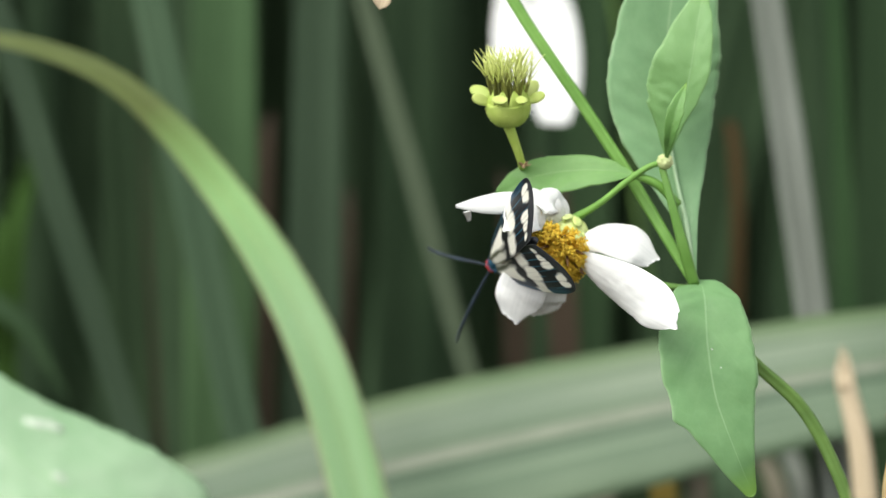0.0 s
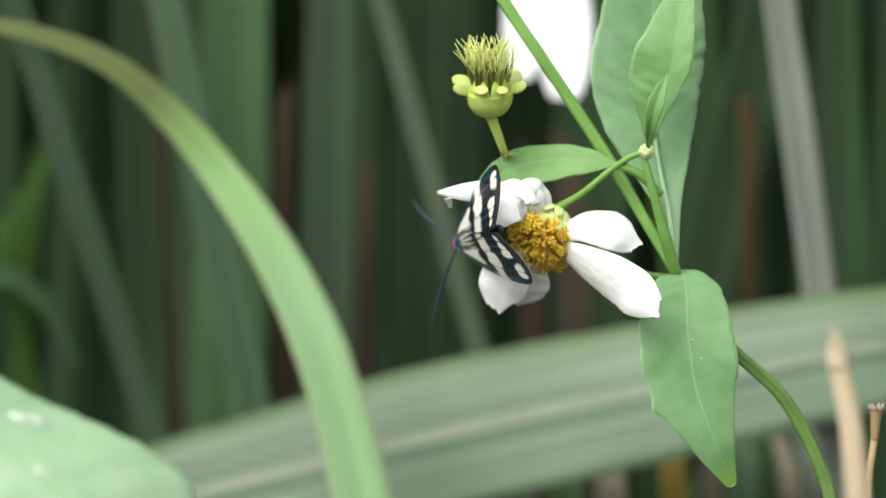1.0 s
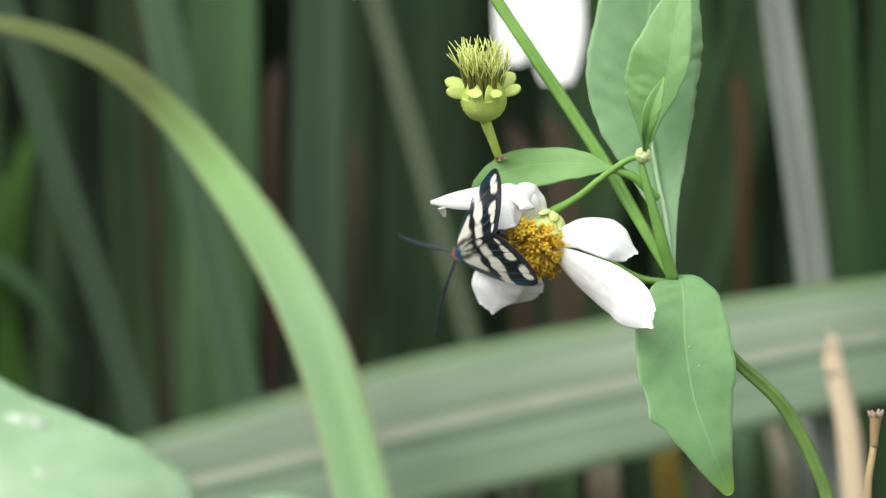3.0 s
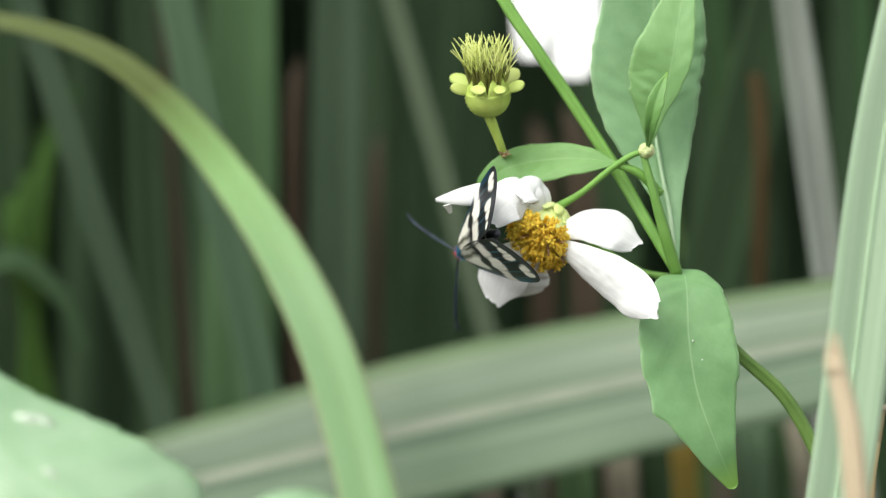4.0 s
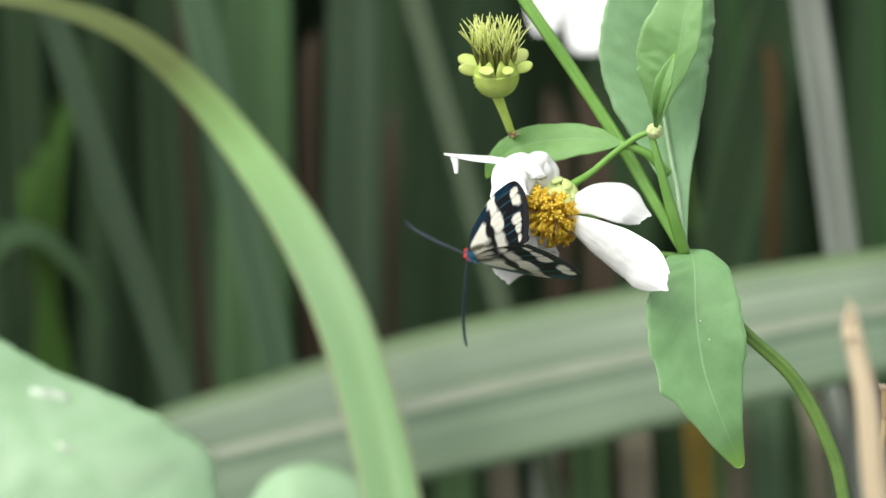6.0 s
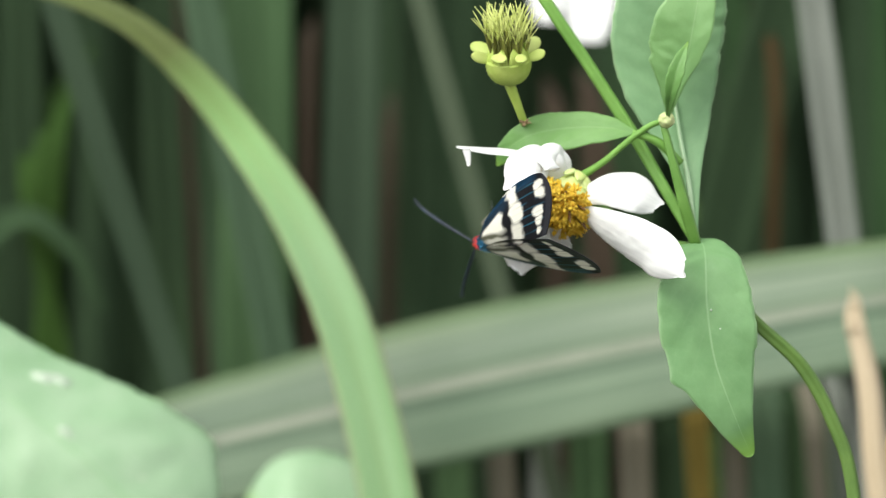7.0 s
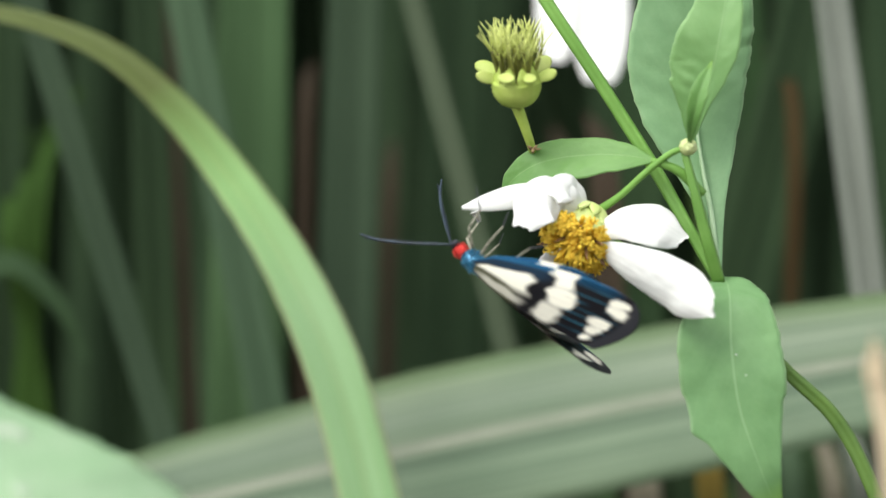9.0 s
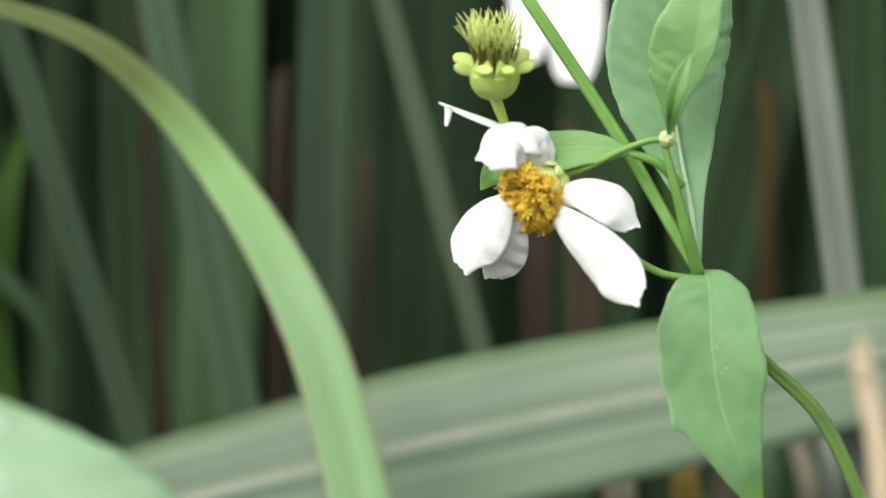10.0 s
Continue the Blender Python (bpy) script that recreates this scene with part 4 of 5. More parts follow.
def build_seed_head(plant):
    base = plan(876, 163, 0.331)
    up = Vector((-0.06, -0.46, 1)).normalized()
    head = part("seed_head", joined(
        blob(base + up * 26 * K, (40.5 * K, 23 * K), up, rings=12, sides=16, lump=0.03, profile=lambda s: 0.22 + 0.78 * math.sqrt(max(0.0, 1 - (1 - min(1, s * 1.25)) ** 2))),
        tube([plan(1075, 243, 0.339), plan(990, 246, 0.345), plan(926, 243, 0.346), plan(906, 233, 0.341), plan(901, 224, 0.334), plan(890, 195, 0.332), base + up * 4 * K], [5 * K, 5 * K, 6 * K, 6.5 * K, 7 * K, 8 * K, 10 * K], n=40)),
        HEAD_GREEN, plant, "spent seed head with yellow-green bracts and bristly awns", origin=base)
    x = up.orthogonal().normalized()
    y = up.cross(x)
    rng = random.Random(8)
    mid = base + up * 42 * K
    # paddle-shaped bracts: start and end across, towards the eye and up, and half width
    side = Vector((1, 0, 0))
    near = Vector((0, -1, 0))
    for a0, n0, h0, a1, n1, h1, w in ((-34, 22, 40, -68, 40, 47, 10.5), (-32, 50, 44, -9, 74, 36, 10), (14, 52, 48, 20, 76, 33, 10.5), (32, 26, 44, 61, 44, 53, 10.5),
                                      (-30, 2, 56, -69, -8, 71, 12), (26, -2, 58, 54, -12, 84, 13), (2, -14, 50, 4, -42, 60, 12)):
        p0 = base + (side * a0 + near * n0) * K + Vector((0, 0, h0 * K))
        p1 = base + (side * a1 + near * n1) * K + Vector((0, 0, h1 * K))
        part("bract", sheet([p0, p0.lerp(p1, 0.5) + Vector((0, 0, 2 * K)), p1],
                            lambda s, e, w=w: w * K * ((0.5 + 0.5 * math.sin(s / 0.55 * math.pi / 2)) if s < 0.55 else math.sqrt(max(0.0, 1 - ((s - 0.55) / 0.45) ** 2))),
                            face=(0, -1, 0.3), cup=-0.12, thick=0.00035, rows=22, cols=8), BRACT, head)
    for i in range(9):
        w = 2 * math.pi * i / 9
        r = x * math.cos(w) + y * math.sin(w)
        part("scale", sheet([mid + r * 37 * K - up * 10 * K, mid + r * 35 * K + up * 12 * K, mid + r * 29 * K + up * 34 * K], taper(13 * K, 0.8, 0.1, 0.3), face=r, rows=10, cols=4), HEAD_GREEN, head)
    body = mesh_of("achene", tube([(0, 0, 0), (0, 0, 0.0024), (0, 0, 0.0044)], [0.00020, 0.00026, 0.00016], n=8, sides=6), ACHENE)
    awns = mesh_of("awn", joined(*[tube([(0, 0, 0.0042), (0.0004 * math.cos(a), 0.0004 * math.sin(a), 0.0056), (0.0012 * math.cos(a), 0.0012 * math.sin(a), 0.0074)],
                                        [0.00012, 0.00010, 0.00004], n=4, sides=5) for a in (0, 2.1, 4.2)]), AWN)
    for i in range(54):
        f = math.sqrt((i + 0.5) / 54)
        w = i * 2.39996
        out = x * math.cos(w) + y * math.sin(w)
        z = (up + out * f * 0.24 + Vector((rng.gauss(-0.03, 0.10), rng.gauss(0, 0.10), rng.gauss(0, 0.08)))).normalized()
        spot = mid + out * f * 27 * K + up * 2 * K
        turn = Matrix.Translation(spot - base) @ z.to_track_quat("Z", "Y").to_matrix().to_4x4() @ Matrix.Rotation(rng.uniform(0, 6), 4, "Z") @ Matrix.Scale(rng.uniform(0.82, 1.26), 4)
        for name, me in (("achene", body), ("awn", awns)):
            o = new(name, me)
            o.parent = head
            o.matrix_basis = turn
    return head


plant = build_plant()
flower_head, flower_stalk, torn_petal, right_petals, low_petals = build_flower_head(plant)
build_seed_head(plant)


# ---- the moth ----
SPAN = 0.02629     # a forewing's length
WING_ROOT = (0.03 * SPAN, 0.03 * SPAN, 0.04 * SPAN)


def wing_shape(side, length=SPAN, broad=1.0):
    """A forewing in its own space: root at 0, lying back along -x and out to the side; with the pattern of its scales."""
    rows, cols = 150, 72
    verts, low, uv, pattern, faces = [], [], [], [], []
    cream, black = np.array((0.82, 0.81, 0.70)), np.array((0.008, 0.008, 0.010))
    blue, teal, olive, grey = np.array((0.022, 0.098, 0.195)), np.array((0.060, 0.250, 0.370)), np.array((0.20, 0.21, 0.12)), np.array((0.026, 0.027, 0.032))

    def step(x, at, soft):
        f = min(1.0, max(0.0, (x - at) / soft + 0.5))
        return f * f * (3 - 2 * f)

    def patch(s, c, s0, s1, c0, c1, soft=0.03, slant=0.0):
        """A blunt oval area between two lengths and two breadths."""
        s = s - slant * (c - (c0 + c1) / 2)
        far = (abs(2 * s - s0 - s1) / (s1 - s0)) ** 3 + (abs(2 * c - c0 - c1) / (c1 - c0)) ** 3
        return step(-(far ** (1 / 3)), -1.0, 2.4 * soft / min(s1 - s0, c1 - c0))

    for i in range(rows + 1):
        s = i / rows
        for j in range(cols + 1):
            c = j / cols
            costa = (1.0 * s, broad * (0.05 * min(1, s * 8) + 0.35 * s ** 0.9 + 0.045 * math.sin(math.pi * s)))
            inner = (0.84 * s, -0.050 * math.sin(math.pi * s ** 0.8))
            a = costa[0] * (1 - c) + inner[0] * c + 0.055 * 4 * c * (1 - c) * s ** 5 - 0.07 * (1 - c) ** 4 * s ** 10
            b = costa[1] * (1 - c) + inner[1] * c - 0.055 * (1 - c) ** 3 * s ** 9
            bulge = 0.018 * math.sin(math.pi * c) * math.sin(math.pi * min(1, s * 1.1))
            verts.append((-a * length, side * b * length, bulge * length))
            uv.append((s, c))
            # a wedge and a streak from the root, a slanting middle band in two blocks, spots before the margin
            x = s + 0.034 * noise.noise((s * 11, c * 8, 1.7)) + 0.008 * noise.noise((s * 45, c * 30, 0.3))
            y = c + 0.045 * noise.noise((s * 9, c * 8, 4.1))
            grow = max(0.0, min(0.30, x - 0.02))
            light = max(step(x, 0.07, 0.05) * step(-x, -0.41 - 0.12 * (y - 0.5), 0.05) * step(y, 0.44 - 0.60 * grow, 0.08) * step(-y, -0.54 - 0.52 * grow, 0.14),
                        0.55 * patch(x, y, 0.10, 0.44, 0.78, 0.97, 0.05),
                        patch(x, y, 0.460, 0.605, -0.08, 0.32, 0.03, 0.16), patch(x, y, 0.510, 0.690, 0.30, 0.63, 0.03, 0.06), 0.85 * patch(x, y, 0.525, 0.670, 0.62, 0.97, 0.04, 0.03),
                        patch(x, y, 0.830, 0.925, 0.10, 0.235, 0.022), patch(x, y, 0.825, 0.930, 0.225, 0.39, 0.022),
                        patch(x, y, 0.815, 0.920, 0.50, 0.655, 0.022), patch(x, y, 0.825, 0.905, 0.660, 0.80, 0.022), patch(x, y, 0.845, 0.900, 0.83, 0.93, 0.022))
            vein = min(abs(c - k - 0.04 * math.sin(s * 3)) for k in (0.10, 0.24, 0.36, 0.465, 0.57, 0.70, 0.84))
            line = step(-vein, -0.008, 0.012) * (0.55 + 0.9 * noise.noise((s * 7, c * 20, 7.7)))
            col = black
            sheen = max(step(-c, -0.10, 0.12) * step(-s, -0.80, 0.2), 0.22 * patch(s, c, 0.02, 0.46, 0.0, 0.36, 0.08))
            col = col + (blue - col) * sheen
            thread = max(0.0, min(1.0, line)) * step(s, 0.60, 0.1) * step(-s, -0.91, 0.08)
            col = col + (teal - col) * thread
            col = col + (grey - col) * step(s, 0.935, 0.02)
            col = col + (olive - col) * 0.4 * step(x, 0.06, 0.1) * step(-x, -0.38, 0.1) * step(y, 0.34, 0.1)
            col = col + (cream - col) * light
            if s > 0.44:
                col = col * (1 - 0.3 * max(0.0, line) * light)
            pattern.append((*col, max(sheen, thread) * (1 - light)))   # the last value: metallic scales
    n = cols + 1
    total = len(verts)
    low = [(x, y, z - 0.00008) for x, y, z in verts]
    for i in range(rows):
        for j in range(cols):
            q = (i * n + j, i * n + j + 1, (i + 1) * n + j + 1, (i + 1) * n + j)
            faces.append(q)
            faces.append(tuple(k + total for k in reversed(q)))
        for j in (0, cols):
            q = (i * n + j, (i + 1) * n + j)
            faces.append((q[0], q[1], q[1] + total, q[0] + total))
    for j in range(cols):
        q = (rows * n + j, rows * n + j + 1)
        faces.append((q[0], q[1], q[1] + total, q[0] + total))
    return (verts + low, faces, uv + uv), pattern + pattern


def fur(centre, size, count, length, seed, sweep):
    """Short tufts over a body that lies along x."""
    rng = random.Random(seed)
    tufts = []
    for i in range(count):
        h = rng.uniform(-0.85, 0.85)
        w = rng.uniform(0, 2 * math.pi)
        r = math.sqrt(1 - h * h)
        out = Vector((h, r * math.cos(w), r * math.sin(w)))
        p = Vector(centre) + Vector((out.x * size[1], out.y * size[0], out.z * size[0])) * 0.96
        q = p + (out + Vector((sweep, 0, 0))).normalized() * length * rng.uniform(0.6, 1.3)
        tufts.append(tube([p, p.lerp(q, 0.5), q], [length * 0.22, length * 0.17, length * 0.03], n=2, sides=4))
    return tufts


def build_moth():
    L = SPAN
    ob = thing("moth", (0, 0, 0), "black and cream moth with a red neck and blue sheen", "moth")
    part("thorax", joined(blob((0, 0, 0), (0.054 * L, 0.085 * L), (1, 0, 0), rings=18, sides=20, lump=0.05), *fur((0, 0, 0), (0.054 * L, 0.085 * L), 150, 0.022 * L, 4, -0.9)), MOTH_BLUE, ob, "metallic blue thorax")
    abdomen = part("abdomen", blob((-0.33 * L, 0, -0.035 * L), (0.052 * L, 0.30 * L), (1, 0, 0.05), rings=24, lump=0.02,
                                   profile=lambda s: math.sin(math.pi * (0.06 + 0.86 * s)) ** 0.6 * (1 + 0.06 * math.sin(s * 44))), MOTH_BLACK, ob, "black abdomen with pale rings")
    for i in range(7):
        q = 0.14 + 0.11 * i
        r = 0.0535 * math.sin(math.pi * (0.06 + 0.86 * (1 - q))) ** 0.6
        part("ring", blob((-0.03 * L - 0.60 * L * q, 0, (-0.020 - 0.030 * q) * L), (r * L, 0.013 * L), (1, 0, 0.05), rings=4, sides=18, profile=lambda s: 1.0 if 0 < s < 1 else 0.94), MOTH_CREAM, abdomen, "cream ring")
    part("collar", joined(blob((0.100 * L, 0, 0.002 * L), (0.030 * L, 0.036 * L), (1, 0, 0), rings=16, sides=25, lump=0.1), *fur((0.100 * L, 0, 0.002 * L), (0.038 * L, 0.040 * L), 190, 0.012 * L, 6, -0.2)), MOTH_RED, ob, "bright red furry collar")
    head = part("head", blob((0.146 * L, 0, -0.004 * L), (0.028 * L, 0.024 * L), (1, 0, 0), lump=0.05), MOTH_BLACK, ob, "small black head")
    for side in (1, -1):
        part("eye", blob((0.145 * L, side * 0.026 * L, -0.004 * L), (0.016 * L, 0.014 * L), (0, 1, 0)), MOTH_BLACK, head)
    wings, feelers = {}, {}
    for side in (1, -1):
        shape, pattern = wing_shape(side)
        w = part("forewing", shape, WING, ob, "black forewing with cream patches and blue veins", pattern=pattern)
        wings[side] = w
        shape, pattern = wing_shape(side, SPAN * 0.74, 1.25)
        shape = ([(x - 0.02 * L, y, z - 0.0006) for x, y, z in shape[0]], shape[1], shape[2])
        part("hindwing", shape, WING, w, "cream and black hindwing", pattern=pattern)
        f = part("antenna", joined(tube([(0, 0, 0), (0.25 * L, 0, 0.01 * L), (0.46 * L, 0, 0.0), (0.58 * L, 0, -0.03 * L)],
                                        [0.0055 * L, 0.0078 * L, 0.0095 * L, 0.005 * L], n=26, sides=7),
                                   *[tube([(q * L, 0, 0.004 * L), (q * L + 0.006 * L, e * 0.011 * L, -0.006 * L)], [0.0022 * L, 0.0010 * L], n=2, sides=4) for q in [0.08 + 0.0095 * k for k in range(50)] for e in (1, -1)]),
                 MOTH_DARK_BLUE, ob, "feathered blue-black antenna")
        feelers[side] = f
        for x0, reach, back in ((0.06, 0.06, 0.10), (0.0, 0.09, 0.0), (-0.05, 0.10, -0.14)):
            r = Vector((x0 * L, side * 0.03 * L, -0.045 * L))
            k = r + Vector((back * 0.8 * L, side * reach * 0.9 * L, -0.055 * L))
            m = k + Vector((back * 0.2 * L, side * reach * 0.3 * L, -0.115 * L))
            e = m + Vector((back * 0.7 * L + 0.03 * L, side * 0.03 * L, -0.075 * L))
            leg = part("leg", joined(tube([r, k], [0.0085 * L, 0.0062 * L], n=4, sides=7), tube([k, m], [0.0060 * L, 0.0042 * L], n=4, sides=7)), LEG, ob, "thin pale jointed leg")
            part("foot", tube([m, m.lerp(e, 0.5) + Vector((0, 0, 0.006 * L)), e], [0.0040 * L, 0.0034 * L, 0.0022 * L], n=6, sides=6), MOTH_BLACK, leg, "dark slender foot")
    return ob, wings, feelers


moth, moth_wings, moth_feelers = build_moth()


# ---- what moves ----
MOTH_ROWS = [  # seconds, place of the thorax, its forward and upper side, droop of the right and left wing, opening
    (0.0, (0.0071, 0.3387, 0.0039), (-0.22, 0.97, -0.11), (-0.83, -0.25, -0.51), 25, 7, -1),
    (0.5, (0.0046, 0.3379, 0.0049), (-0.38, 0.92, -0.04), (-0.90, -0.38, -0.19), 10, 12, -1),
    (1.0, (0.0044, 0.3387, 0.0055), (-0.24, 0.97, -0.05), (-0.93, -0.24, -0.27), 14, 17, -1),
    (1.5, (0.0045, 0.3386, 0.0044), (-0.23, 0.96, -0.14), (-0.91, -0.27, -0.31), 19, 22, -1),
    (2.0, (0.0049, 0.3387, 0.0043), (-0.19, 0.97, -0.13), (-0.91, -0.22, -0.35), 19, 21, -1),
    (2.5, (0.0057, 0.3385, 0.0048), (-0.25, 0.96, -0.12), (-0.91, -0.28, -0.31), 13, 14, -2),
    (4.0, (0.0047, 0.3387, 0.0040), (-0.21, 0.97, -0.11), (-0.91, -0.23, -0.34), 23, 25, -0),
    (4.5, (0.0054, 0.3387, 0.0034), (-0.24, 0.97, -0.09), (-0.85, -0.25, -0.47), 19, 10, -2),
    (5.0, (0.0054, 0.3384, -0.0001), (-0.29, 0.95, -0.11), (-0.73, -0.29, -0.61), 20, 20, -3),
    (6.5, (0.0052, 0.3374, 0.0004), (-0.43, 0.90, -0.08), (-0.77, -0.41, -0.49), 15, 25, -1),
    (7.0, (0.0052, 0.3373, 0.0001), (-0.44, 0.89, -0.06), (-0.74, -0.41, -0.54), 22, 24, -1),
    (7.5, (0.0049, 0.3368, 0.0004), (-0.49, 0.87, 0.02), (-0.76, -0.41, -0.50), 11, 21, -1),
    (7.7, (0.0018, 0.3363, 0.0017), (-0.54, 0.84, 0.05), (-0.74, -0.44, -0.50), 8, 9, -1),
    (7.9, (0.0025, 0.3354, 0.0030), (-0.53, 0.81, 0.26), (-0.73, -0.27, -0.63), 4, 7, 1),
    (8.0, (0.0046, 0.3348, 0.0028), (-0.57, 0.78, 0.27), (-0.76, -0.36, -0.55), 1, 8, 0),
    (8.2, (0.0061, 0.3295, 0.0027), (-0.59, 0.53, 0.61), (-0.81, -0.35, -0.47), 19, 40, 1),
    (8.5, (0.0023, 0.3255, 0.0040), (-0.54, 0.27, 0.80), (-0.83, -0.06, -0.55), 58, 21, 8),
    (9.0, (0.0023, 0.3240, 0.0021), (-0.75, 0.18, 0.64), (-0.66, -0.26, -0.70), 46, 29, 7),
    (9.2, (0.0037, 0.3239, 0.0024), (-0.73, 0.19, 0.66), (-0.68, -0.30, -0.67), 45, 27, 5),
    (9.4, (0.0022, 0.3249, 0.0031), (-0.65, 0.23, 0.73), (-0.76, -0.18, -0.62), 55, 24, 7),
    (9.46, (0.0014, 0.3235, 0.0031), (-0.40, 0.15, 0.90), (-0.70, -0.60, -0.25), 58, 52, 2),
    (9.5, (0.0005, 0.3235, 0.0030), (-0.42, -0.22, 0.88), (-0.80, -0.45, -0.40), 40, 24, -3),
    (9.54, (-0.0060, 0.3400, 0.0034), (-0.45, 0.12, 0.88), (-0.55, -0.80, -0.05), -30, -30, 20),
    (9.6, (-0.0240, 0.4450, 0.0050), (-0.85, 0.10, 0.45), (-0.25, -0.93, 0.10), -5, -5, 68),
    (9.7, (-0.1300, 0.4850, 0.0200), (-0.90, 0.10, 0.40), (-0.30, -0.4, 0.85), 30, 30, 70),
    (9.8, (-0.2400, 0.4850, 0.0300), (-0.95, -0.10, 0.25), (0.10, -0.2, 0.95), -30, -30, 70),
    (10.0, (-0.4300, 0.4200, 0.0500), (-0.97, -0.10, 0.20), (0.15, 0.0, 0.95), 20, 20, 70),
]
FEELERS = [  # seconds, then where each antenna points: across and down
    (0.0, -110, -35, -62, 132), (0.5, -107, -131, -40, 80), (1.0, -82, -80, -47, 150), (1.5, -89, -41, -27, 124), (2.0, -98, -32, -30, 133),
    (2.5, -105, -25, -50, 135), (4.0, -97, -69, -5, 140), (4.5, -102, -80, -53, 120), (5.0, -117, -80, -27, 135), (6.5, -115, -47, -2, 165),
    (7.0, -114, -74, -27, 100), (7.5, -60, -105, -72, 75), (7.7, -13, -100, -60, 30), (7.9, -10, -90, -55, -20), (8.0, -45, -75, -40, -50),
    (8.2, -137, -85, -14, -80), (8.5, -46, -96, -60, -60), (9.0, -150, -10, -25, -110), (9.2, -155, 0, -30, -70), (9.4, -155, 0, -45, -105),
    (9.5, -130, 10, -50, -60), (9.6, -110, -40, -90, -80), (10.0, -110, -40, -90, -80),
]


def stance(place, fore, up):
    x = Vector(fore).normalized()
    z = Vector(up)
    z = (z - x * z.dot(x)).normalized()
    y = z.cross(x)
    m = Matrix((x, y, z)).transposed().to_4x4()
    return Matrix.Translation((place[0], place[1], place[2] + Z0)) @ m


def motions():
    body = [(t, stance(p, f, u)) for t, p, f, u, *_ in MOTH_ROWS]
    walk(moth, body)
    at = dict(body)
    for side in (1, -1):
        rows = []
        for t, p, f, u, right, left, spread in MOTH_ROWS:
            droop = left if side > 0 else right
            root = Matrix.Translation((WING_ROOT[0], side * WING_ROOT[1], WING_ROOT[2]))
            rows.append((t, root @ pose(0, 0, 0, -side * droop) @ pose(0, 0, 0, 0, 0, -side * spread)))
        walk(moth_wings[side], rows)
        rows = []
        for row in FEELERS:
            t = row[0]
            dx, dz = (row[3], -row[4]) if side > 0 else (row[1], -row[2])
            dy = math.sqrt(max(400.0, 168 ** 2 - dx * dx - dz * dz))
            way = at[t].to_3x3().inverted() @ Vector((dx, dy, dz))
            turn = way.to_track_quat("X", "Z").to_matrix().to_4x4()
            rows.append((t, Matrix.Translation((0.155 * SPAN, side * 0.015 * SPAN, 0.012 * SPAN)) @ turn))
        walk(moth_feelers[side], rows)
    # the flower nods on its stalk and springs up when the moth leaves
    rest = flower_head.location.copy()
    nod = [(0.0, 1.0), (0.5, 2.3), (1.0, 0.7), (1.5, 0.5), (2.0, 0.1), (2.5, 1.1), (4.0, 0.7), (4.5, -0.5), (5.0, 0.6), (6.5, 0.0), (7.0, -0.7), (7.5, -2.8),
           (8.0, -3.4), (8.5, -3.8), (9.0, -3.2), (9.4, -3.4), (9.5, -3.0), (9.6, 5.0), (9.7, 18.0), (9.8, 10.5), (9.9, 13.5), (10.0, 15.0)]
    sink = [(0.0, 1.4), (1.0, 1.35), (2.5, 1.6), (4.5, 0.9), (5.0, 0.7), (6.5, 0.0), (7.0, 0.4), (7.5, 0.2), (8.0, 0.0), (10.0, 0.0)]
    low = [float(np.interp(t, [q[0] for q in sink], [q[1] for q in sink])) / 1000 for t, a in nod]
    walk(flower_head, [(t, Matrix.Translation(rest - Vector((0, 0, z))) @ pose(0, 0, 0, 0, a, 0)) for (t, a), z in zip(nod, low)])
    walk(flower_stalk, [(t, Matrix.Translation(rest) @ pose(0, 0, 0, 0, a, 0)) for t, a in nod])
    # the torn petal lies flat, and is flicked on edge for a while
    at0 = torn_petal.location.copy()
    flick = [(0.0, 62, -8), (1.0, 62, -5), (4.5, 62, -11), (4.9, 62, -11), (5.0, 30, 4), (5.2, 0, 0), (8.1, 0, 0), (8.6, 50, -8), (9.5, 60, -14), (9.6, 30, 0), (9.7, 0, 2), (10.0, 0, 0)]
    walk(torn_petal, [(t, Matrix.Translation(at0) @ pose(0, 0, 0, a, b, 0)) for t, a, b in flick])
    droop = [[(0.0, 4.5), (1.0, 1), (2.5, 3.5), (4.5, 1), (6.5, 0), (7.5, -2), (9.0, 0), (10.0, 0)],
             [(0.0, 3.5), (1.0, 1.5), (2.5, 3), (4.5, 2), (6.5, 0), (7.5, -2), (9.0, 0), (10.0, 0)]]
    for petal, rows in zip(right_petals, droop):
        at1 = petal.location.copy()
        walk(petal, [(t, Matrix.Translation(at1) @ pose(0, 0, 0, 0, a, 0)) for t, a in rows])
    press = [(0.0, 20, 0), (1.5, 20, 0), (2.5, 26, 0), (4.5, 25, 0), (5.0, 22, 0), (6.5, 24, 0), (7.5, 26, 0), (7.9, 45, -50), (8.5, 45, -50), (9.3, 45, -50), (9.5, 0, 0), (10.0, 0, 0)]
    for petal in low_petals:
        at2 = petal.location.copy()
        walk(petal, [(t, Matrix.Translation(at2) @ pose(0, 0, 0, a, tuck, 0)) for t, a, tuck in press])
    # small sways of the neighbours, mm across and up
    base = broad_leaf.location.copy()
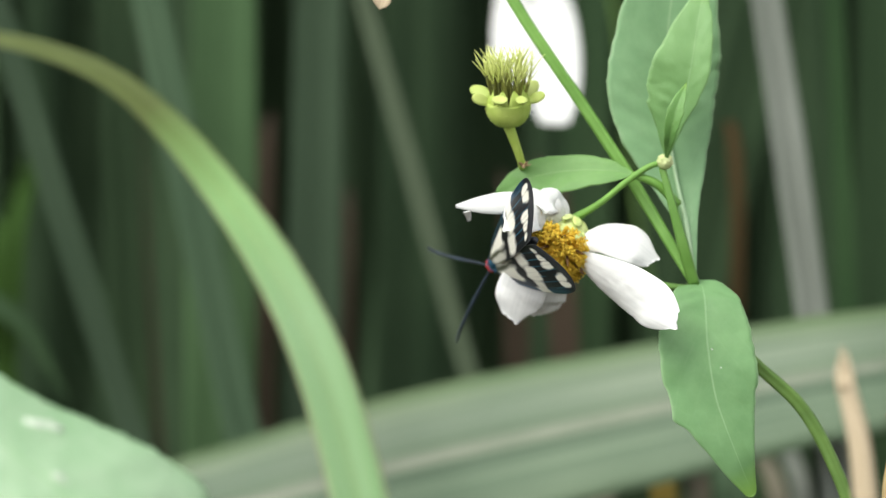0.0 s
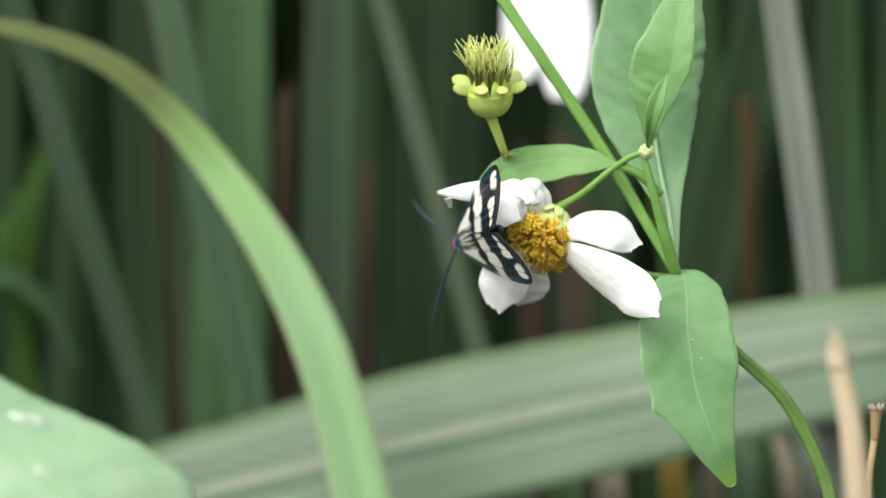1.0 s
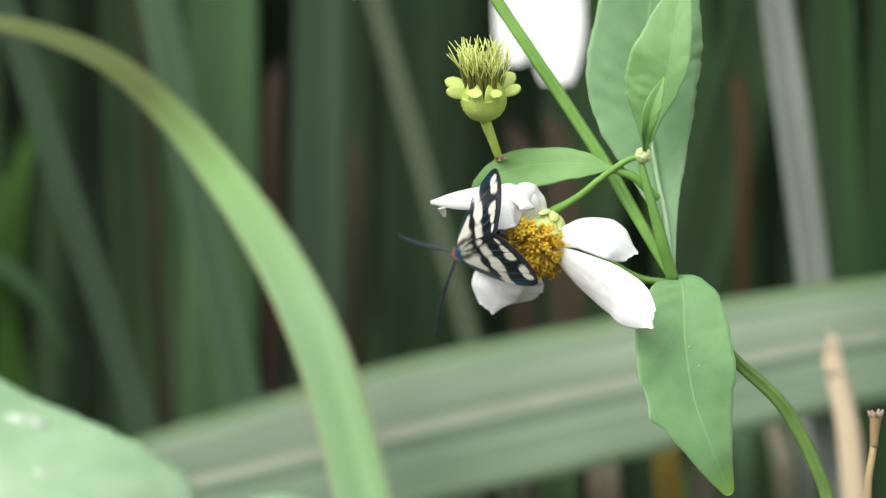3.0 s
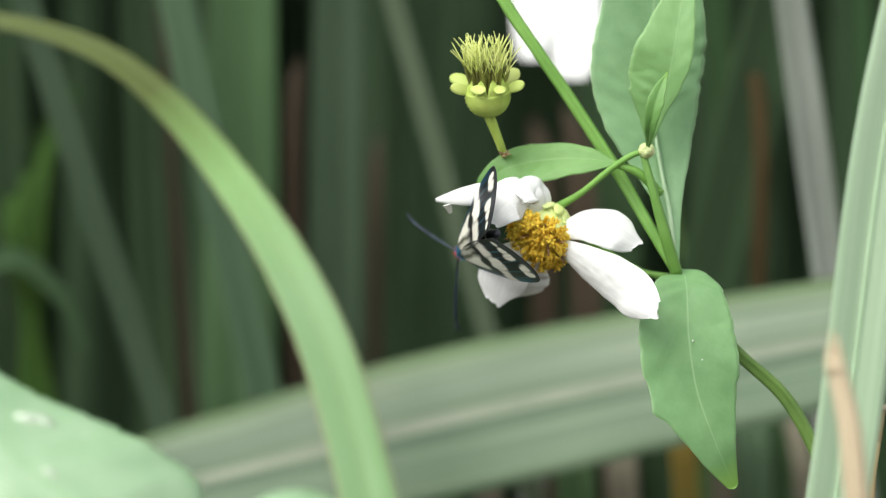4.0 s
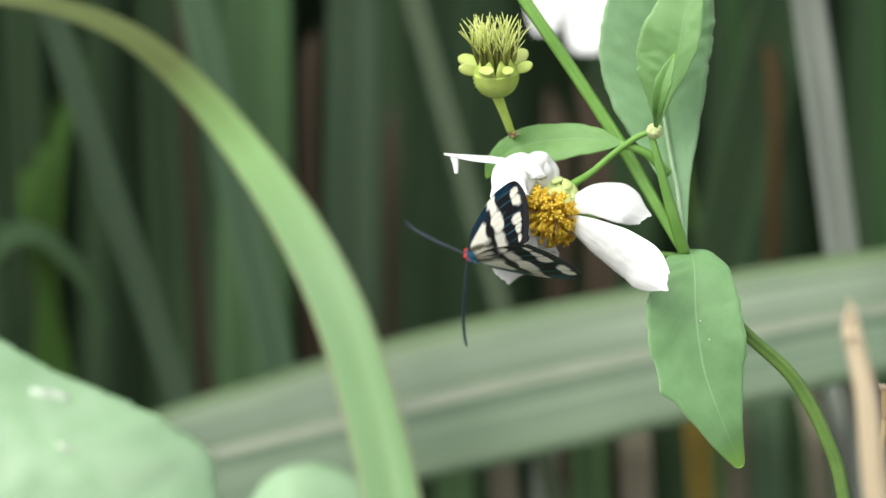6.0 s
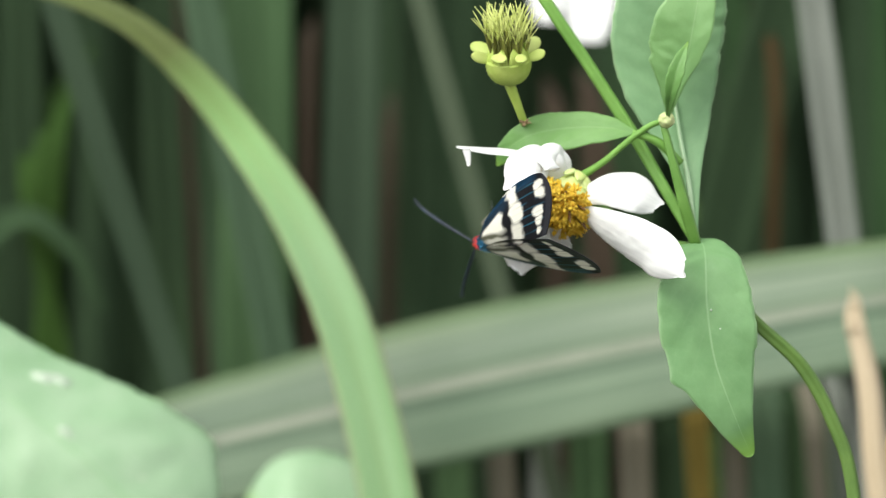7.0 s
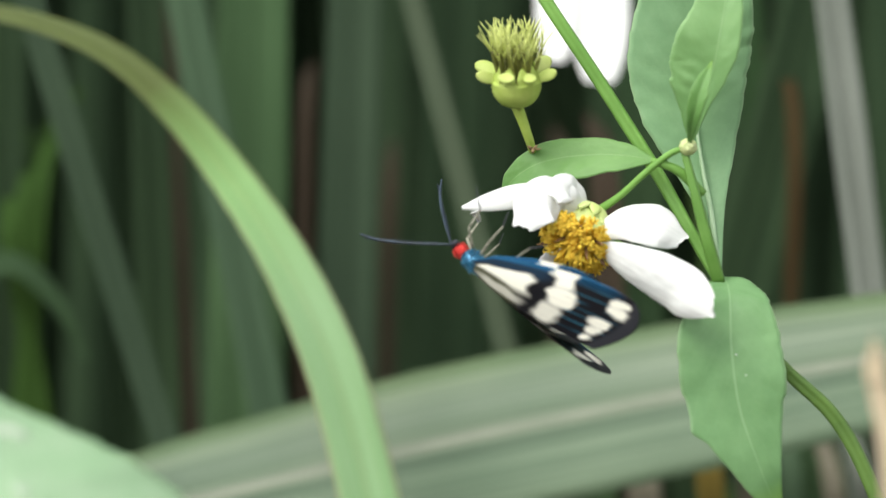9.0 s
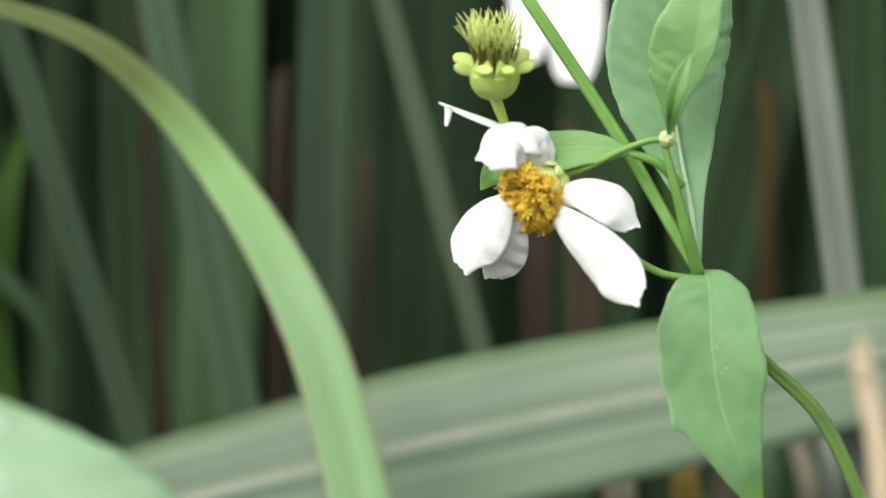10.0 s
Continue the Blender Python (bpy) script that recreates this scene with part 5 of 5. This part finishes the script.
    sway = [(0.0, -5.9, -4.1), (0.5, -5.3, -4.2), (1.0, -3.1, -3.4), (1.5, 0.6, 0.1), (2.0, 1.2, -0.4), (2.5, -2.1, -0.3), (4.0, -0.9, -1.1), (4.5, -2.6, 0.2), (5.0, -1.4, -0.1), (6.5, 0.0, 0.0), (7.0, -2.1, 0.0), (7.5, -5.2, 0.4), (8.0, -1.4, -0.5), (8.5, -2.2, -0.5), (9.0, -1.4, -1.5), (9.5, -0.5, -0.5), (10.0, -0.5, -1.7)]
    walk(broad_leaf, [(t, Matrix.Translation(base + Vector((x / 1000, 0, z / 1000)))) for t, x, z in sway])
    base = arc_blade.location.copy()
    lean = [(0.0, -0.4, 3.3), (0.5, -0.3, 3.2), (1.0, -0.8, 1.6), (1.5, -1.4, 0.0), (2.0, 0.2, 0.0), (2.5, 1.6, 0.3), (4.0, -1.0, 0.2), (4.5, -2.5, 0.0), (5.0, 0.3, 0.0), (6.5, 0.0, 0.0), (7.0, -1.5, 0.0),
            (7.5, -1.8, 0.0), (8.0, -0.2, 0.0), (8.5, -1.2, 0.0), (9.0, -1.7, -0.6), (9.5, -1.9, -0.2), (10.0, 1.0, 1.0)]
    walk(arc_blade, [(t, Matrix.Translation(base + Vector((x / 1000, 0, z / 1000)))) for t, x, z in lean])
    # a blade swings in on the wind, and out again: degrees about its foot
    base = swaying_blade.location.copy()
    swing = [(0.0, 420, 340), (1.5, 420, 340), (1.6, 270, 230), (1.7, 185, 150), (1.8, 142, 100), (1.9, 62, 60), (2.0, 30, 32), (2.1, 48, 44), (2.2, 125, 108), (2.3, 175, 155), (2.5, 380, 330),
             (3.2, 360, 320), (3.6, 230, 180), (3.8, 172, 140), (4.0, 146, 106), (4.1, 240, 200), (4.2, 330, 290), (4.6, 420, 340), (10.0, 420, 340)]
    unit = 0.305 / FOCAL
    for_low = []
    for t, low_end, top_end in swing:
        turn = (top_end - low_end) / 860
        for_low.append((t, Matrix.Translation(base + Vector((top_end * unit - turn * (Z0 + 441 * unit), 0, 0))) @ pose(0, 0, 0, 0, turn * 57.3, 0)))
    walk(swaying_blade, for_low)
    base = straw.location.copy()
    drift = [(0.0, -6.5, -6.7), (0.5, -6.4, -6.0), (1.0, -2.3, -3.9), (1.5, 1.1, -0.7), (2.0, 2.0, -2.0), (2.5, -3.4, -1.3), (4.0, -1.8, -2.3), (4.5, -3.4, -0.3), (5.0, -0.9, -1.3), (6.5, 0.0, 0.0), (7.0, -2.0, -0.3), (7.5, -4.6, 0.1), (8.0, -2.9, -0.5), (8.5, -5.2, -1.9), (9.0, -5.2, -1.9), (9.5, -5.2, -0.6), (10.0, -5.0, -2.8)]
    walk(straw, [(t, Matrix.Translation(base + Vector((x / 1000, 0, z / 1000)))) for t, x, z in drift])



motions()
